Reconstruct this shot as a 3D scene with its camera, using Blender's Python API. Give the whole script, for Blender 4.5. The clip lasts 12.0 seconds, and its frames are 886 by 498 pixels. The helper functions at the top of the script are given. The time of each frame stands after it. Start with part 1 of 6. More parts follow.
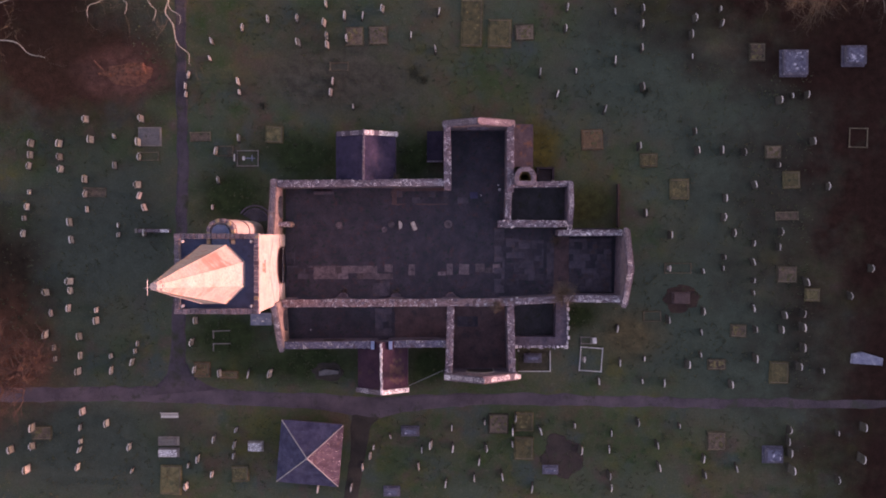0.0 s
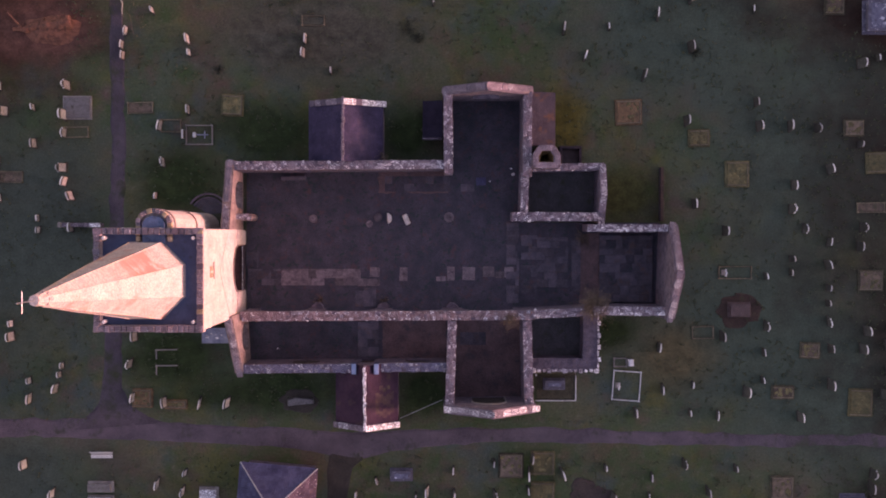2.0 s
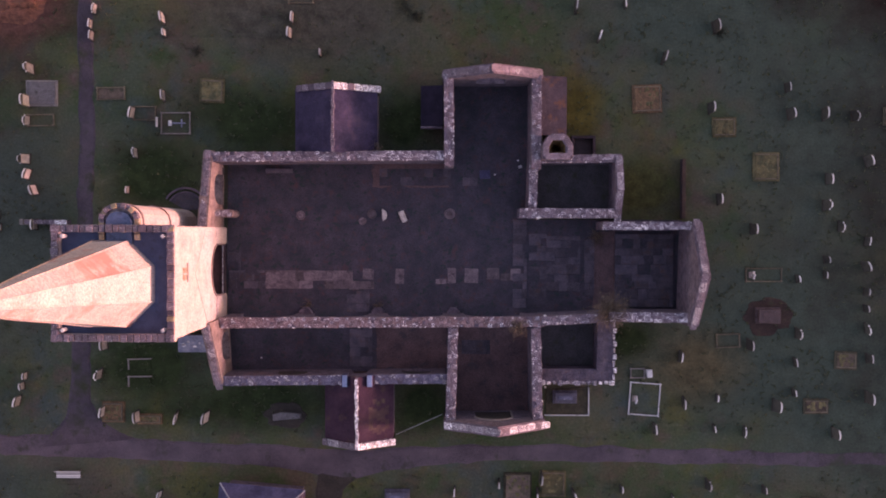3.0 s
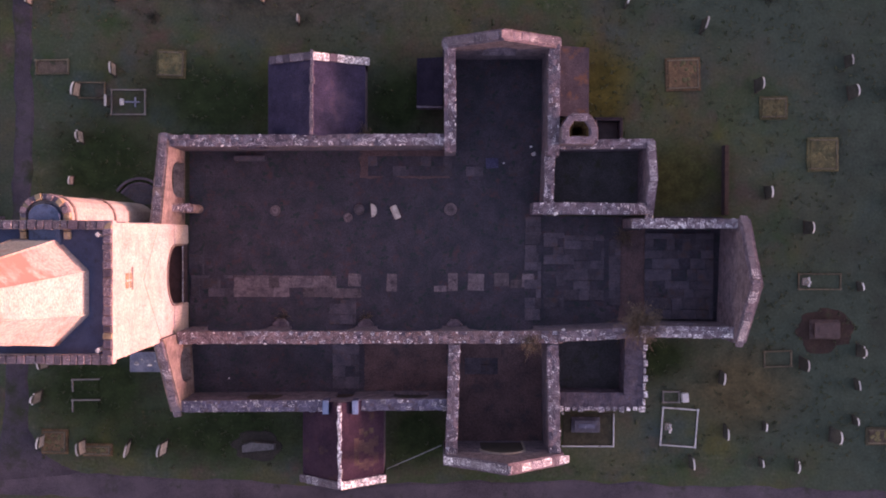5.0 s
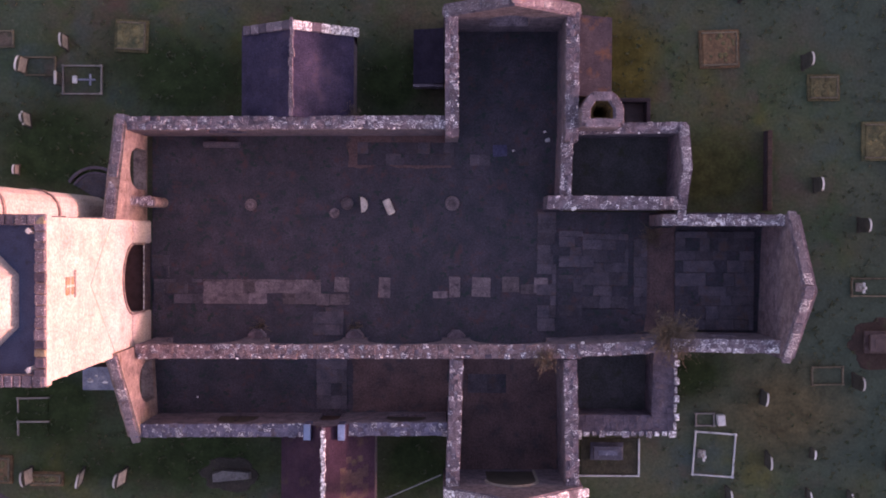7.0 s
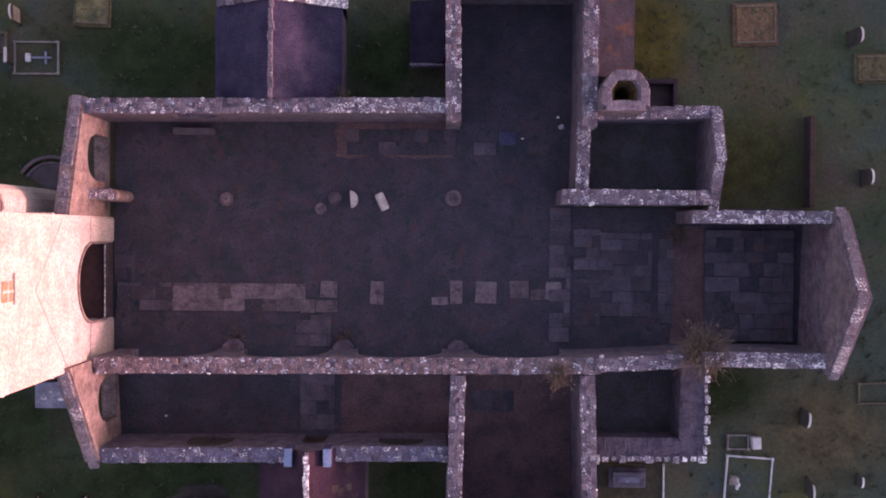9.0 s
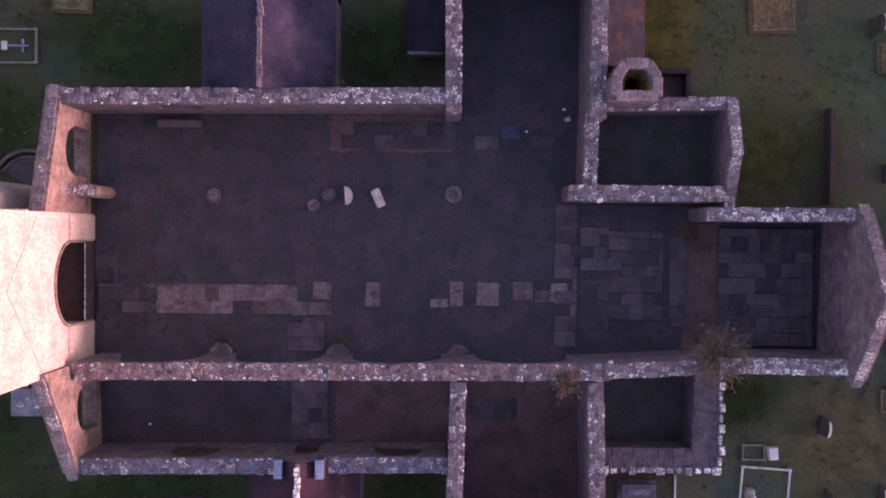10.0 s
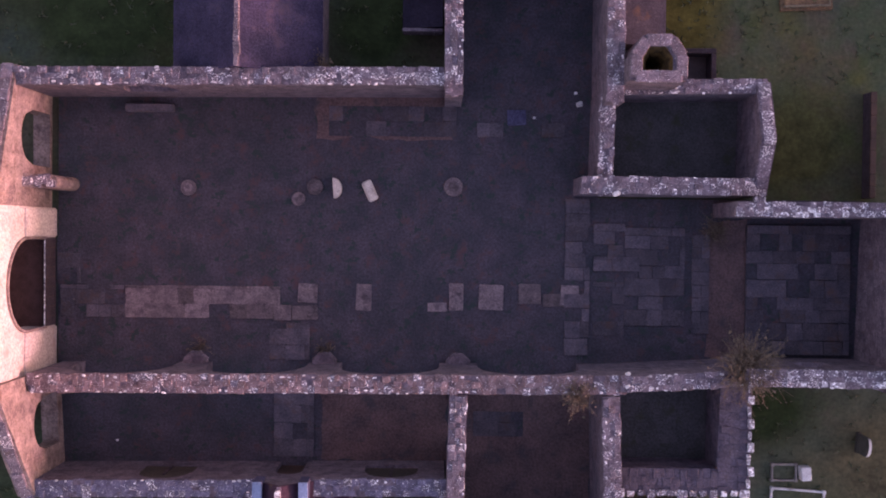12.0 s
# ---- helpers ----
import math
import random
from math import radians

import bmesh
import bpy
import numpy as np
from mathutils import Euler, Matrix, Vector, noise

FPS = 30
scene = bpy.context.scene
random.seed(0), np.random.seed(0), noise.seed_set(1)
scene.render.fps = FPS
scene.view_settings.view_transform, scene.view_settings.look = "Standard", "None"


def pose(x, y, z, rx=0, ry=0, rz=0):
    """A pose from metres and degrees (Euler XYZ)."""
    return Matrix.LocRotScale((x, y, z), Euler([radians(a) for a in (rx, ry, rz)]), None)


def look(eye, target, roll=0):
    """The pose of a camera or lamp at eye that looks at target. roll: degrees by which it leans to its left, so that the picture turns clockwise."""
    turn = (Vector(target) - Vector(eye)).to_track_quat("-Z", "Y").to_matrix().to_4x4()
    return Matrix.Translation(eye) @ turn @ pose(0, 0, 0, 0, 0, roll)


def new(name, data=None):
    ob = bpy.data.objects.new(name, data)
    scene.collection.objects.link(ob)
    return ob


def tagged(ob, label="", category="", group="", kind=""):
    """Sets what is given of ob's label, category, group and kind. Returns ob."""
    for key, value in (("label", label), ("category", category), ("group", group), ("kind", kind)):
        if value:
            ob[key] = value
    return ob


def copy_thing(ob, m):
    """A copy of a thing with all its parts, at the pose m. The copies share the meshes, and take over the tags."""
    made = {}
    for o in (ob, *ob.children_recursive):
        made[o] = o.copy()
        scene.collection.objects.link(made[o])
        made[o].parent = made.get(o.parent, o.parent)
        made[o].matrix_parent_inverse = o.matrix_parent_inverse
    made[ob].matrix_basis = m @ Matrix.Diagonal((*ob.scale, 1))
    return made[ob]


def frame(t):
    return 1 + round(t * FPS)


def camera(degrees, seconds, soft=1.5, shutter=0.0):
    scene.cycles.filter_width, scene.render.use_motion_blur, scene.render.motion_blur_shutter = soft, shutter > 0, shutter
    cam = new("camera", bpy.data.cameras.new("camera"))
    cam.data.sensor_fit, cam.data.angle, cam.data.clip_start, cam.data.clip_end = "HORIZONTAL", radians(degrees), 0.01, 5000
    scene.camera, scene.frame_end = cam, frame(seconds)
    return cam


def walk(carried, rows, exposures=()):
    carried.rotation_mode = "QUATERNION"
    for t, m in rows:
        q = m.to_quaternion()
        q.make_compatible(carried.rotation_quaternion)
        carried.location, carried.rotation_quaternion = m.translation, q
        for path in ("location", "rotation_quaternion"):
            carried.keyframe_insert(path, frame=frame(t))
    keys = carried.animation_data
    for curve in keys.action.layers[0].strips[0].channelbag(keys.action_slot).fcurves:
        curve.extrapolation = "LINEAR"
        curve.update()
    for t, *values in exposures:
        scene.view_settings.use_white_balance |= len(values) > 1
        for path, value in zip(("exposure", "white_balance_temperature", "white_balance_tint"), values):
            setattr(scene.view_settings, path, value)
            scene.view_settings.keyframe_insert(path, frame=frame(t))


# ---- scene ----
cam = camera(48.0, 12.0, soft=1.9)
# seconds, height, tilt about x, tilt about y, turn
ROWS = [
    (0.0, 97.0, 0.0, 0.0, 0.0),
    (0.5, 91.37, -0.013, -0.0098, 0.02),
    (1.0, 86.373, -0.0163, -0.0065, 0.04),
    (1.5, 81.908, -0.039, -0.013, 0.06),
    (2.0, 77.895, -0.0456, -0.026, 0.08),
    (2.5, 74.268, -0.0651, -0.0293, 0.1),
    (3.0, 70.973, -0.0651, -0.0195, 0.12),
    (3.5, 67.968, -0.0447, -0.0252, 0.14),
    (4.0, 65.216, -0.0244, -0.0309, 0.16),
    (4.5, 62.685, -0.0041, -0.0366, 0.18),
    (5.0, 60.351, 0.0163, -0.0423, 0.2),
    (5.5, 58.191, 0.0325, -0.0651, 0.22),
    (6.0, 56.187, 0.0195, -0.0488, 0.24),
    (6.5, 54.322, 0.0228, -0.0374, 0.26),
    (7.0, 52.582, 0.026, -0.026, 0.28),
    (7.5, 50.955, 0.0325, -0.026, 0.3),
    (8.0, 49.431, 0.039, -0.026, 0.32),
    (8.5, 47.999, 0.0456, -0.026, 0.34),
    (9.0, 46.653, 0.0521, -0.026, 0.36),
    (9.5, 45.383, 0.0309, -0.0407, 0.38),
    (10.0, 44.185, 0.0098, -0.0553, 0.4),
    (10.5, 43.052, -0.0195, -0.0895, 0.42),
    (11.0, 41.979, -0.0488, -0.1236, 0.44),
    (11.5, 40.961, -0.0683, -0.1334, 0.46),
    (12.0, 39.994, -0.0879, -0.1432, 0.48),
]
LEAN = 1.0  # degrees by which the camera looks south of straight down
walk(cam, [(t, pose(0, (z - 1.5) * math.tan(radians(LEAN)), z, rx - LEAN, ry, rz + 0.0008 * t * t)) for t, z, rx, ry, rz in ROWS],
     [(0.0, 2.02, 7400, 56), (6.0, 2.17, 7150, 57), (9.5, 2.22, 6950, 57), (12.0, 2.29, 7050, 59)])

# ---- light: a low eastern sun and a dim dawn sky ----
SUN_UP, SUN_SOUTH = 4.0, 2.0
world = bpy.data.worlds.new("dawn")
scene.world = world
world.use_nodes = True
wn = world.node_tree
sky = wn.nodes.new("ShaderNodeTexSky")
sky.sky_type, sky.sun_disc = "NISHITA", False
sky.sun_elevation, sky.sun_rotation = radians(SUN_UP), radians(90 + SUN_SOUTH)
wn.links.new(sky.outputs["Color"], wn.nodes["Background"].inputs["Color"])
wn.nodes["Background"].inputs["Strength"].default_value = 0.15
sun = new("sun", bpy.data.lights.new("sun", "SUN"))
sun.data.energy, sun.data.angle, sun.data.color = 1.56, radians(5), (1.0, 0.625, 0.55)
e, a = radians(SUN_UP), radians(-SUN_SOUTH)
sun.matrix_world = look((0, 0, 0), (-math.cos(e) * math.cos(a), -math.cos(e) * math.sin(a), -math.sin(e)))


# ---- materials ----
def up_source(nodes):
    return nodes.new("ShaderNodeNewGeometry").outputs["Normal"]


def surface(name, dark, light, size=1.5, fine=0.06, rough=0.9, bump=0.4, patch=None, specks=None, vary=0.0, metal=0.0, joints=None, coursed=0.6, lit_top=0.0, gloss=0.5):
    """A weathered surface. size, fine: metres of the broad and fine variation; patch: (colour, size, amount) of stains
    or moss;
    specks: (colour, size, amount) of lichen; vary: brightness spread between pieces; joints: (length, height) of
    coursed stones; lit_top: light painted pale on upward faces."""
    m = bpy.data.materials.new(name)
    m.use_nodes = True
    n, l = m.node_tree.nodes, m.node_tree.links
    b = n["Principled BSDF"]
    b.inputs["Roughness"].default_value, b.inputs["Metallic"].default_value, b.inputs["Specular IOR Level"].default_value = rough, metal, gloss
    where = n.new("ShaderNodeNewGeometry").outputs["Position"]

    def cloud(scale, detail=5.0, rough_=0.6):
        t = n.new("ShaderNodeTexNoise")
        t.inputs["Scale"].default_value, t.inputs["Detail"].default_value, t.inputs["Roughness"].default_value = scale, detail, rough_
        l.new(where, t.inputs["Vector"])
        return t.outputs["Fac"]

    def ramp(fac, lo, hi):
        r = n.new("ShaderNodeMapRange")
        r.inputs["From Min"].default_value, r.inputs["From Max"].default_value = lo, hi
        l.new(fac, r.inputs["Value"])
        return r.outputs["Result"]

    def mix(fac, one, two, mode="MIX"):
        x = n.new("ShaderNodeMix")
        x.data_type, x.blend_type = "RGBA", mode
        for socket, value in ((x.inputs["Factor"], fac), (x.inputs[6], one), (x.inputs[7], two)):
            if isinstance(value, bpy.types.NodeSocket):
                l.new(value, socket)
            else:
                socket.default_value = value if isinstance(value, (int, float)) else (*value, 1)
        return x.outputs[2]

    broad, grain = cloud(1 / size), cloud(1 / fine, 3.0)
    colour = mix(ramp(broad, 0.3, 0.7), dark, light)
    colour = mix(0.55, colour, mix(ramp(grain, 0.3, 0.7), (0.25, 0.25, 0.25), (1.0, 1.0, 1.0)), "OVERLAY")
    relief = grain
    if joints:
        br = n.new("ShaderNodeTexBrick")
        br.inputs["Scale"].default_value = 1.0
        br.inputs["Brick Width"].default_value, br.inputs["Row Height"].default_value = joints
        br.inputs["Mortar Size"].default_value = 0.012
        br.inputs["Color1"].default_value, br.inputs["Color2"].default_value = (1, 1, 1, 1), (0.72, 0.72, 0.72, 1)
        br.inputs["Mortar"].default_value = (0.5, 0.5, 0.5, 1)
        sep, com = n.new("ShaderNodeSeparateXYZ"), n.new("ShaderNodeCombineXYZ")
        add = n.new("ShaderNodeMath")
        l.new(where, sep.inputs[0])
        l.new(sep.outputs["X"], add.inputs[0]), l.new(sep.outputs["Y"], add.inputs[1])
        l.new(add.outputs[0], com.inputs["X"]), l.new(sep.outputs["Z"], com.inputs["Y"])
        l.new(com.outputs[0], br.inputs["Vector"])
        colour = mix(coursed, colour, br.outputs["Color"], "MULTIPLY")
    if patch:
        c, s, amount = patch
        colour = mix(ramp(cloud(1 / s, 6.0, 0.65), 0.72 - amount * 0.4, 0.82 - amount * 0.3), colour, c)
    if specks:
        c, s, amount = specks
        colour = mix(ramp(cloud(1 / s, 4.0, 0.7), 0.74 - amount * 0.4, 0.79 - amount * 0.4), colour, c)
    # whitens upward faces to paint a lit rim
    if lit_top:
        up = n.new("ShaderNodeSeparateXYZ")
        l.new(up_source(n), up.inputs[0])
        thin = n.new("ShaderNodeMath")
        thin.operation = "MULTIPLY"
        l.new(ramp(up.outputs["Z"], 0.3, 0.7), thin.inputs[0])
        thin.inputs[1].default_value = lit_top
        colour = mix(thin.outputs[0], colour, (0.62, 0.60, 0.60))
    if vary:
        info = n.new("ShaderNodeObjectInfo")
        lo, hi = (1 - vary,) * 3, (1 + vary,) * 3
        colour = mix(1.0, colour, mix(info.outputs["Random"], lo, hi), "MULTIPLY")
    l.new(colour, b.inputs["Base Color"])
    bm_ = n.new("ShaderNodeBump")
    bm_.inputs["Strength"].default_value, bm_.inputs["Distance"].default_value = bump, fine * 0.5
    l.new(relief, bm_.inputs["Height"])
    l.new(bm_.outputs["Normal"], b.inputs["Normal"])
    return m




DEW = (0.054, 0.071, 0.057)
# the third is turf green darkened by painted shade beside the church walls
BLACKISH, TEAL, SHADED_GREEN = (0.026, 0.018, 0.012), (0.051, 0.074, 0.057), (0.026, 0.045, 0.017)


def turf(name, zones):
    """Churchyard turf: green, grey-dewy, brown and mossy patches at several scales, with fallen leaves, painted wall
    shade and dark outer ground at the places given (x, y, half width, half depth, colour)."""
    m = bpy.data.materials.new(name)
    m.use_nodes = True
    n, l = m.node_tree.nodes, m.node_tree.links
    b = n["Principled BSDF"]
    b.inputs["Roughness"].default_value, b.inputs["Specular IOR Level"].default_value = 0.95, 0.2
    where = n.new("ShaderNodeNewGeometry").outputs["Position"]

    def cloud(size, detail=6.0, shift=0.0):
        t = n.new("ShaderNodeTexNoise")
        t.inputs["Scale"].default_value, t.inputs["Detail"].default_value, t.inputs["Roughness"].default_value = 1 / size, detail, 0.65
        off = n.new("ShaderNodeVectorMath")
        off.inputs[1].default_value = (shift, -shift, 0)
        l.new(where, off.inputs[0])
        l.new(off.outputs[0], t.inputs["Vector"])
        return t.outputs["Fac"]

    def ramp(fac, lo, hi):
        r = n.new("ShaderNodeMapRange")
        r.inputs["From Min"].default_value, r.inputs["From Max"].default_value = lo, hi
        l.new(fac, r.inputs["Value"])
        return r.outputs["Result"]

    def mix(fac, one, two, mode="MIX"):
        x = n.new("ShaderNodeMix")
        x.data_type, x.blend_type = "RGBA", mode
        for socket, value in ((x.inputs["Factor"], fac), (x.inputs[6], one), (x.inputs[7], two)):
            if isinstance(value, bpy.types.NodeSocket):
                l.new(value, socket)
            else:
                socket.default_value = value if isinstance(value, (int, float)) else (*value, 1)
        return x.outputs[2]

    colour = mix(ramp(cloud(9.0), 0.34, 0.66), (0.034, 0.060, 0.024), (0.060, 0.084, 0.044))
    colour = mix(ramp(cloud(11.0, 6.0, 31.0), 0.44, 0.68), colour, (0.106, 0.088, 0.060))
    colour = mix(ramp(cloud(6.0, 4.0, 57.0), 0.50, 0.70), colour, (0.096, 0.092, 0.030))
    colour = mix(ramp(cloud(5.0, 4.0, 131.0), 0.50, 0.70), colour, (0.090, 0.062, 0.046))
    colour = mix(ramp(cloud(8.0, 4.0, 211.0), 0.46, 0.66), colour, (0.060, 0.082, 0.058))
    colour = mix(ramp(cloud(4.0, 4.0, 401.0), 0.54, 0.72), colour, (0.030, 0.066, 0.022))
    colour = mix(ramp(cloud(5.0, 4.0, 501.0), 0.52, 0.70), colour, (0.050, 0.074, 0.070))
    colour = mix(ramp(cloud(3.0, 4.0, 601.0), 0.54, 0.74), colour, (0.098, 0.066, 0.058))
    colour = mix(ramp(cloud(2.0, 4.0, 301.0), 0.62, 1.2), colour, (0.022, 0.040, 0.016))
    colour = mix(ramp(cloud(0.5, 5.0, 83.0), 0.56, 0.90), colour, (0.130, 0.132, 0.098))
    wild = cloud(4.0, 3.0, 7.0)
    for x, y, rx, ry, c in zones:
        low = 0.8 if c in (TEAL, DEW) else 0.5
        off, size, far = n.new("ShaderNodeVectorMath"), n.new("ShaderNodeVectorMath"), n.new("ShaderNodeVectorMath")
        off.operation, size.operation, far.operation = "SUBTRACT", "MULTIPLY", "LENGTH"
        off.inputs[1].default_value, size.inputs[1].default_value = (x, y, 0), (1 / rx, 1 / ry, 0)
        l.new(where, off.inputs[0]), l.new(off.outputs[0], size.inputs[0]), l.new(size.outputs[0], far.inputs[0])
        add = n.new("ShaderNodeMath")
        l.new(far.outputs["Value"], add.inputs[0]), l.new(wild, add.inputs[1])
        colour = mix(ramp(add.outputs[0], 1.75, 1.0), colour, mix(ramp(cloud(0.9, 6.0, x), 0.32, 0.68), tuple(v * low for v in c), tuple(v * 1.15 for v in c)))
    colour = mix(0.3, colour, mix(ramp(cloud(0.16, 3.0), 0.3, 0.7), (0.22, 0.22, 0.22), (1.0, 1.0, 1.0)), "OVERLAY")
    l.new(colour, b.inputs["Base Color"])
    bump = n.new("ShaderNodeBump")
    bump.inputs["Strength"].default_value, bump.inputs["Distance"].default_value = 0.6, 0.06
    l.new(cloud(0.2, 4.0), bump.inputs["Height"])
    l.new(bump.outputs["Normal"], b.inputs["Normal"])
    return m


# second colour: red-brown outer ground, with the edge vignette put into the turf
BROWN, EDGE_DARK, YELLOW = (0.095, 0.040, 0.026), (0.030, 0.013, 0.010), (0.100, 0.084, 0.022)
TURF = turf("turf", ((-37, 18, 11, 7, (0.047, 0.023, 0.016)), (-31, 17.0, 4.5, 2.6, (0.13, 0.060, 0.048)), (-43, 25, 13, 6, BLACKISH), (31, 9, 12, 12, TEAL), (24, -6, 9, 7, TEAL), (31, -11, 11, 7, TEAL), (18, 17, 9, 6, TEAL), (-36, -19, 11, 7, DEW), (-33, 1, 9, 9, DEW), (-44, -3, 6, 8, BLACKISH), (-44, -11, 7, 7, BROWN), (51, 8, 22, 32, EDGE_DARK), (38, 28.5, 23, 12, EDGE_DARK), (-44, 27, 10, 8, EDGE_DARK), (50, -23, 15, 11, EDGE_DARK), (46, -12, 8, 8, EDGE_DARK), (42, 19, 9, 7, EDGE_DARK), (-10, 16.5, 9, 3.5, (0.076, 0.074, 0.057)), (18, -8.5, 3.6, 2.6, (0.10, 0.088, 0.05)),
                     # shade along the church walls, painted as dark green turf
                     (-13.5, 9.0, 5.0, 2.6, SHADED_GREEN), (-2.6, 9.0, 2.2, 2.6, SHADED_GREEN), (-13.5, -11.2, 5.5, 2.0, SHADED_GREEN), (-20.5, 5.0, 3.5, 3.0, SHADED_GREEN), (-20.8, -8.6, 4.2, 2.6, SHADED_GREEN), (13.2, -6.6, 2.2, 1.6, SHADED_GREEN), (-1.5, -11.5, 2.2, 2.2, SHADED_GREEN),
                     (14.4, 4, 2.6, 2.6, (0.060, 0.062, 0.022)), (9.7, 9.8, 1.7, 2.8, YELLOW)))
PATH = surface("asphalt_path", (0.056, 0.046, 0.060), (0.110, 0.088, 0.106), 2.2, 0.05, 0.9, 0.4, ((0.046, 0.050, 0.040), 1.5, 0.40), ((0.15, 0.13, 0.145), 0.35, 0.15), gloss=0.2)
MOSS_PATH = surface("mossy_asphalt_path", (0.048, 0.040, 0.052), (0.090, 0.072, 0.088), 2.0, 0.05, 0.9, 0.4, ((0.042, 0.050, 0.032), 1.8, 0.52), ((0.11, 0.095, 0.10), 0.35, 0.15), gloss=0.15)
EARTH = surface("dark_earth", (0.022, 0.020, 0.018), (0.05, 0.040, 0.034), 1.5, 0.08, 0.95, 0.8)
DARK_SOIL = surface("violet_brown_soil", (0.032, 0.023, 0.022), (0.060, 0.042, 0.038), 1.2, 0.08, 0.95, 0.8, ((0.040, 0.048, 0.030), 0.9, 0.4))
FADED_PATH = surface("faded_asphalt_path", (0.050, 0.042, 0.052), (0.090, 0.071, 0.084), 2.0, 0.05, 0.9, 0.4, ((0.050, 0.060, 0.044), 1.6, 0.52), ((0.11, 0.095, 0.10), 0.35, 0.15), gloss=0.15)
FLOOR = surface("ruin_floor", (0.020, 0.026, 0.037), (0.058, 0.047, 0.067), 1.3, 0.09, 0.9, 0.8, ((0.080, 0.041, 0.048), 0.6, 0.43), ((0.018, 0.036, 0.038), 0.38, 0.42))
PAVING = surface("paving_stone", (0.074, 0.058, 0.072), (0.158, 0.124, 0.138), 0.4, 0.06, 0.85, 0.6, ((0.055, 0.042, 0.055), 0.35, 0.5), None, 0.40)
DIM_PAVING = surface("dim_paving_stone", (0.040, 0.038, 0.055), (0.088, 0.074, 0.094), 0.6, 0.07, 0.9, 0.6, ((0.090, 0.056, 0.056), 0.8, 0.42), ((0.12, 0.105, 0.11), 0.25, 0.2), 0.28)
RUBBLE = surface("rubble_wall", (0.060, 0.049, 0.074), (0.176, 0.140, 0.176), 0.45, 0.09, 0.92, 1.0, ((0.095, 0.062, 0.066), 0.5, 0.32), ((0.32, 0.30, 0.34), 0.14, 0.22), 0.0, 0.0, (0.5, 0.22), 0.6)
# brighter copy of the rubble: sun on the west walls put into the colour
SUNLIT_STONE = surface("sunlit_wall_stone", (0.105, 0.074, 0.080), (0.28, 0.215, 0.21), 0.55, 0.09, 0.92, 1.0, ((0.10, 0.062, 0.058), 0.45, 0.42), ((0.34, 0.28, 0.27), 0.2, 0.2), 0.0, 0.0, (0.5, 0.22), 0.55)
DARK_STONE = surface("dark_red_stone", (0.022, 0.015, 0.025), (0.054, 0.036, 0.050), 0.5, 0.07, 0.92, 0.9, ((0.04, 0.025, 0.034), 0.4, 0.4), None, 0.0, 0.0, (0.45, 0.25), 0.6)
PALE_BLUE = surface("pale_blue_slate", (0.10, 0.16, 0.29), (0.22, 0.30, 0.47), 0.5, 0.05, 0.7, 0.4, ((0.10, 0.12, 0.20), 0.4, 0.3), ((0.50, 0.54, 0.64), 0.2, 0.18), 0.1)
LID_SLATE = surface("lid_slate", (0.12, 0.14, 0.22), (0.25, 0.27, 0.36), 0.5, 0.05, 0.7, 0.4, ((0.45, 0.46, 0.52), 0.5, 0.35))
DULL_CAP = surface("dull_cap_stone", (0.056, 0.046, 0.070), (0.118, 0.096, 0.126), 0.5, 0.07, 0.92, 0.9, ((0.08, 0.054, 0.06), 0.5, 0.3), None, 0.15)
TOMB_PANEL = surface("tomb_panel", (0.058, 0.066, 0.120), (0.13, 0.14, 0.21), 0.35, 0.05, 0.7, 0.4, ((0.035, 0.038, 0.065), 0.4, 0.5), ((0.52, 0.54, 0.66), 0.38, 0.42), 0.2)
RED_EARTH = surface("red_brown_floor", (0.060, 0.040, 0.046), (0.124, 0.074, 0.076), 1.1, 0.09, 0.95, 0.7, ((0.046, 0.044, 0.056), 0.8, 0.42))
TOMB_EARTH = surface("red_brown_grave_earth", (0.028, 0.017, 0.015), (0.054, 0.032, 0.027), 0.8, 0.08, 0.95, 0.8, ((0.040, 0.048, 0.026), 0.8, 0.36))
# greenish-grey floor of the small rooms, its colour lightened to offset their shade
LIGHTENED_FLOOR = surface("lightened_grey_floor", (0.044, 0.048, 0.052), (0.082, 0.078, 0.088), 0.9, 0.09, 0.95, 0.8, ((0.050, 0.056, 0.040), 0.8, 0.4))
CAPSTONE = surface("wall_cap_stone", (0.076, 0.063, 0.088), (0.174, 0.140, 0.174), 0.35, 0.06, 0.9, 0.9, ((0.095, 0.064, 0.066), 0.45, 0.30), ((0.88, 0.87, 0.93), 0.055, 0.33), 0.22)
RED_CAP = surface("reddish_cap_stone", (0.098, 0.066, 0.080), (0.212, 0.150, 0.168), 0.35, 0.06, 0.9, 0.9, ((0.11, 0.064, 0.060), 0.45, 0.32), ((0.88, 0.86, 0.90), 0.055, 0.34), 0.22)
BLUE_CAP = surface("bluish_cap_stone", (0.066, 0.062, 0.102), (0.148, 0.134, 0.200), 0.35, 0.06, 0.9, 0.9, ((0.085, 0.064, 0.075), 0.45, 0.28), ((0.86, 0.87, 0.94), 0.055, 0.32), 0.22)
LICHEN = surface("lichened_stone", (0.17, 0.15, 0.18), (0.40, 0.38, 0.42), 0.22, 0.05, 0.9, 0.7, ((0.11, 0.09, 0.11), 0.16, 0.45), ((0.92, 0.92, 0.96), 0.13, 0.60), 0.12)
STUD = surface("pale_edge_stone", (0.42, 0.40, 0.45), (0.80, 0.79, 0.84), 0.2, 0.04, 0.85, 0.5, ((0.22, 0.19, 0.22), 0.15, 0.35), None, 0.3)
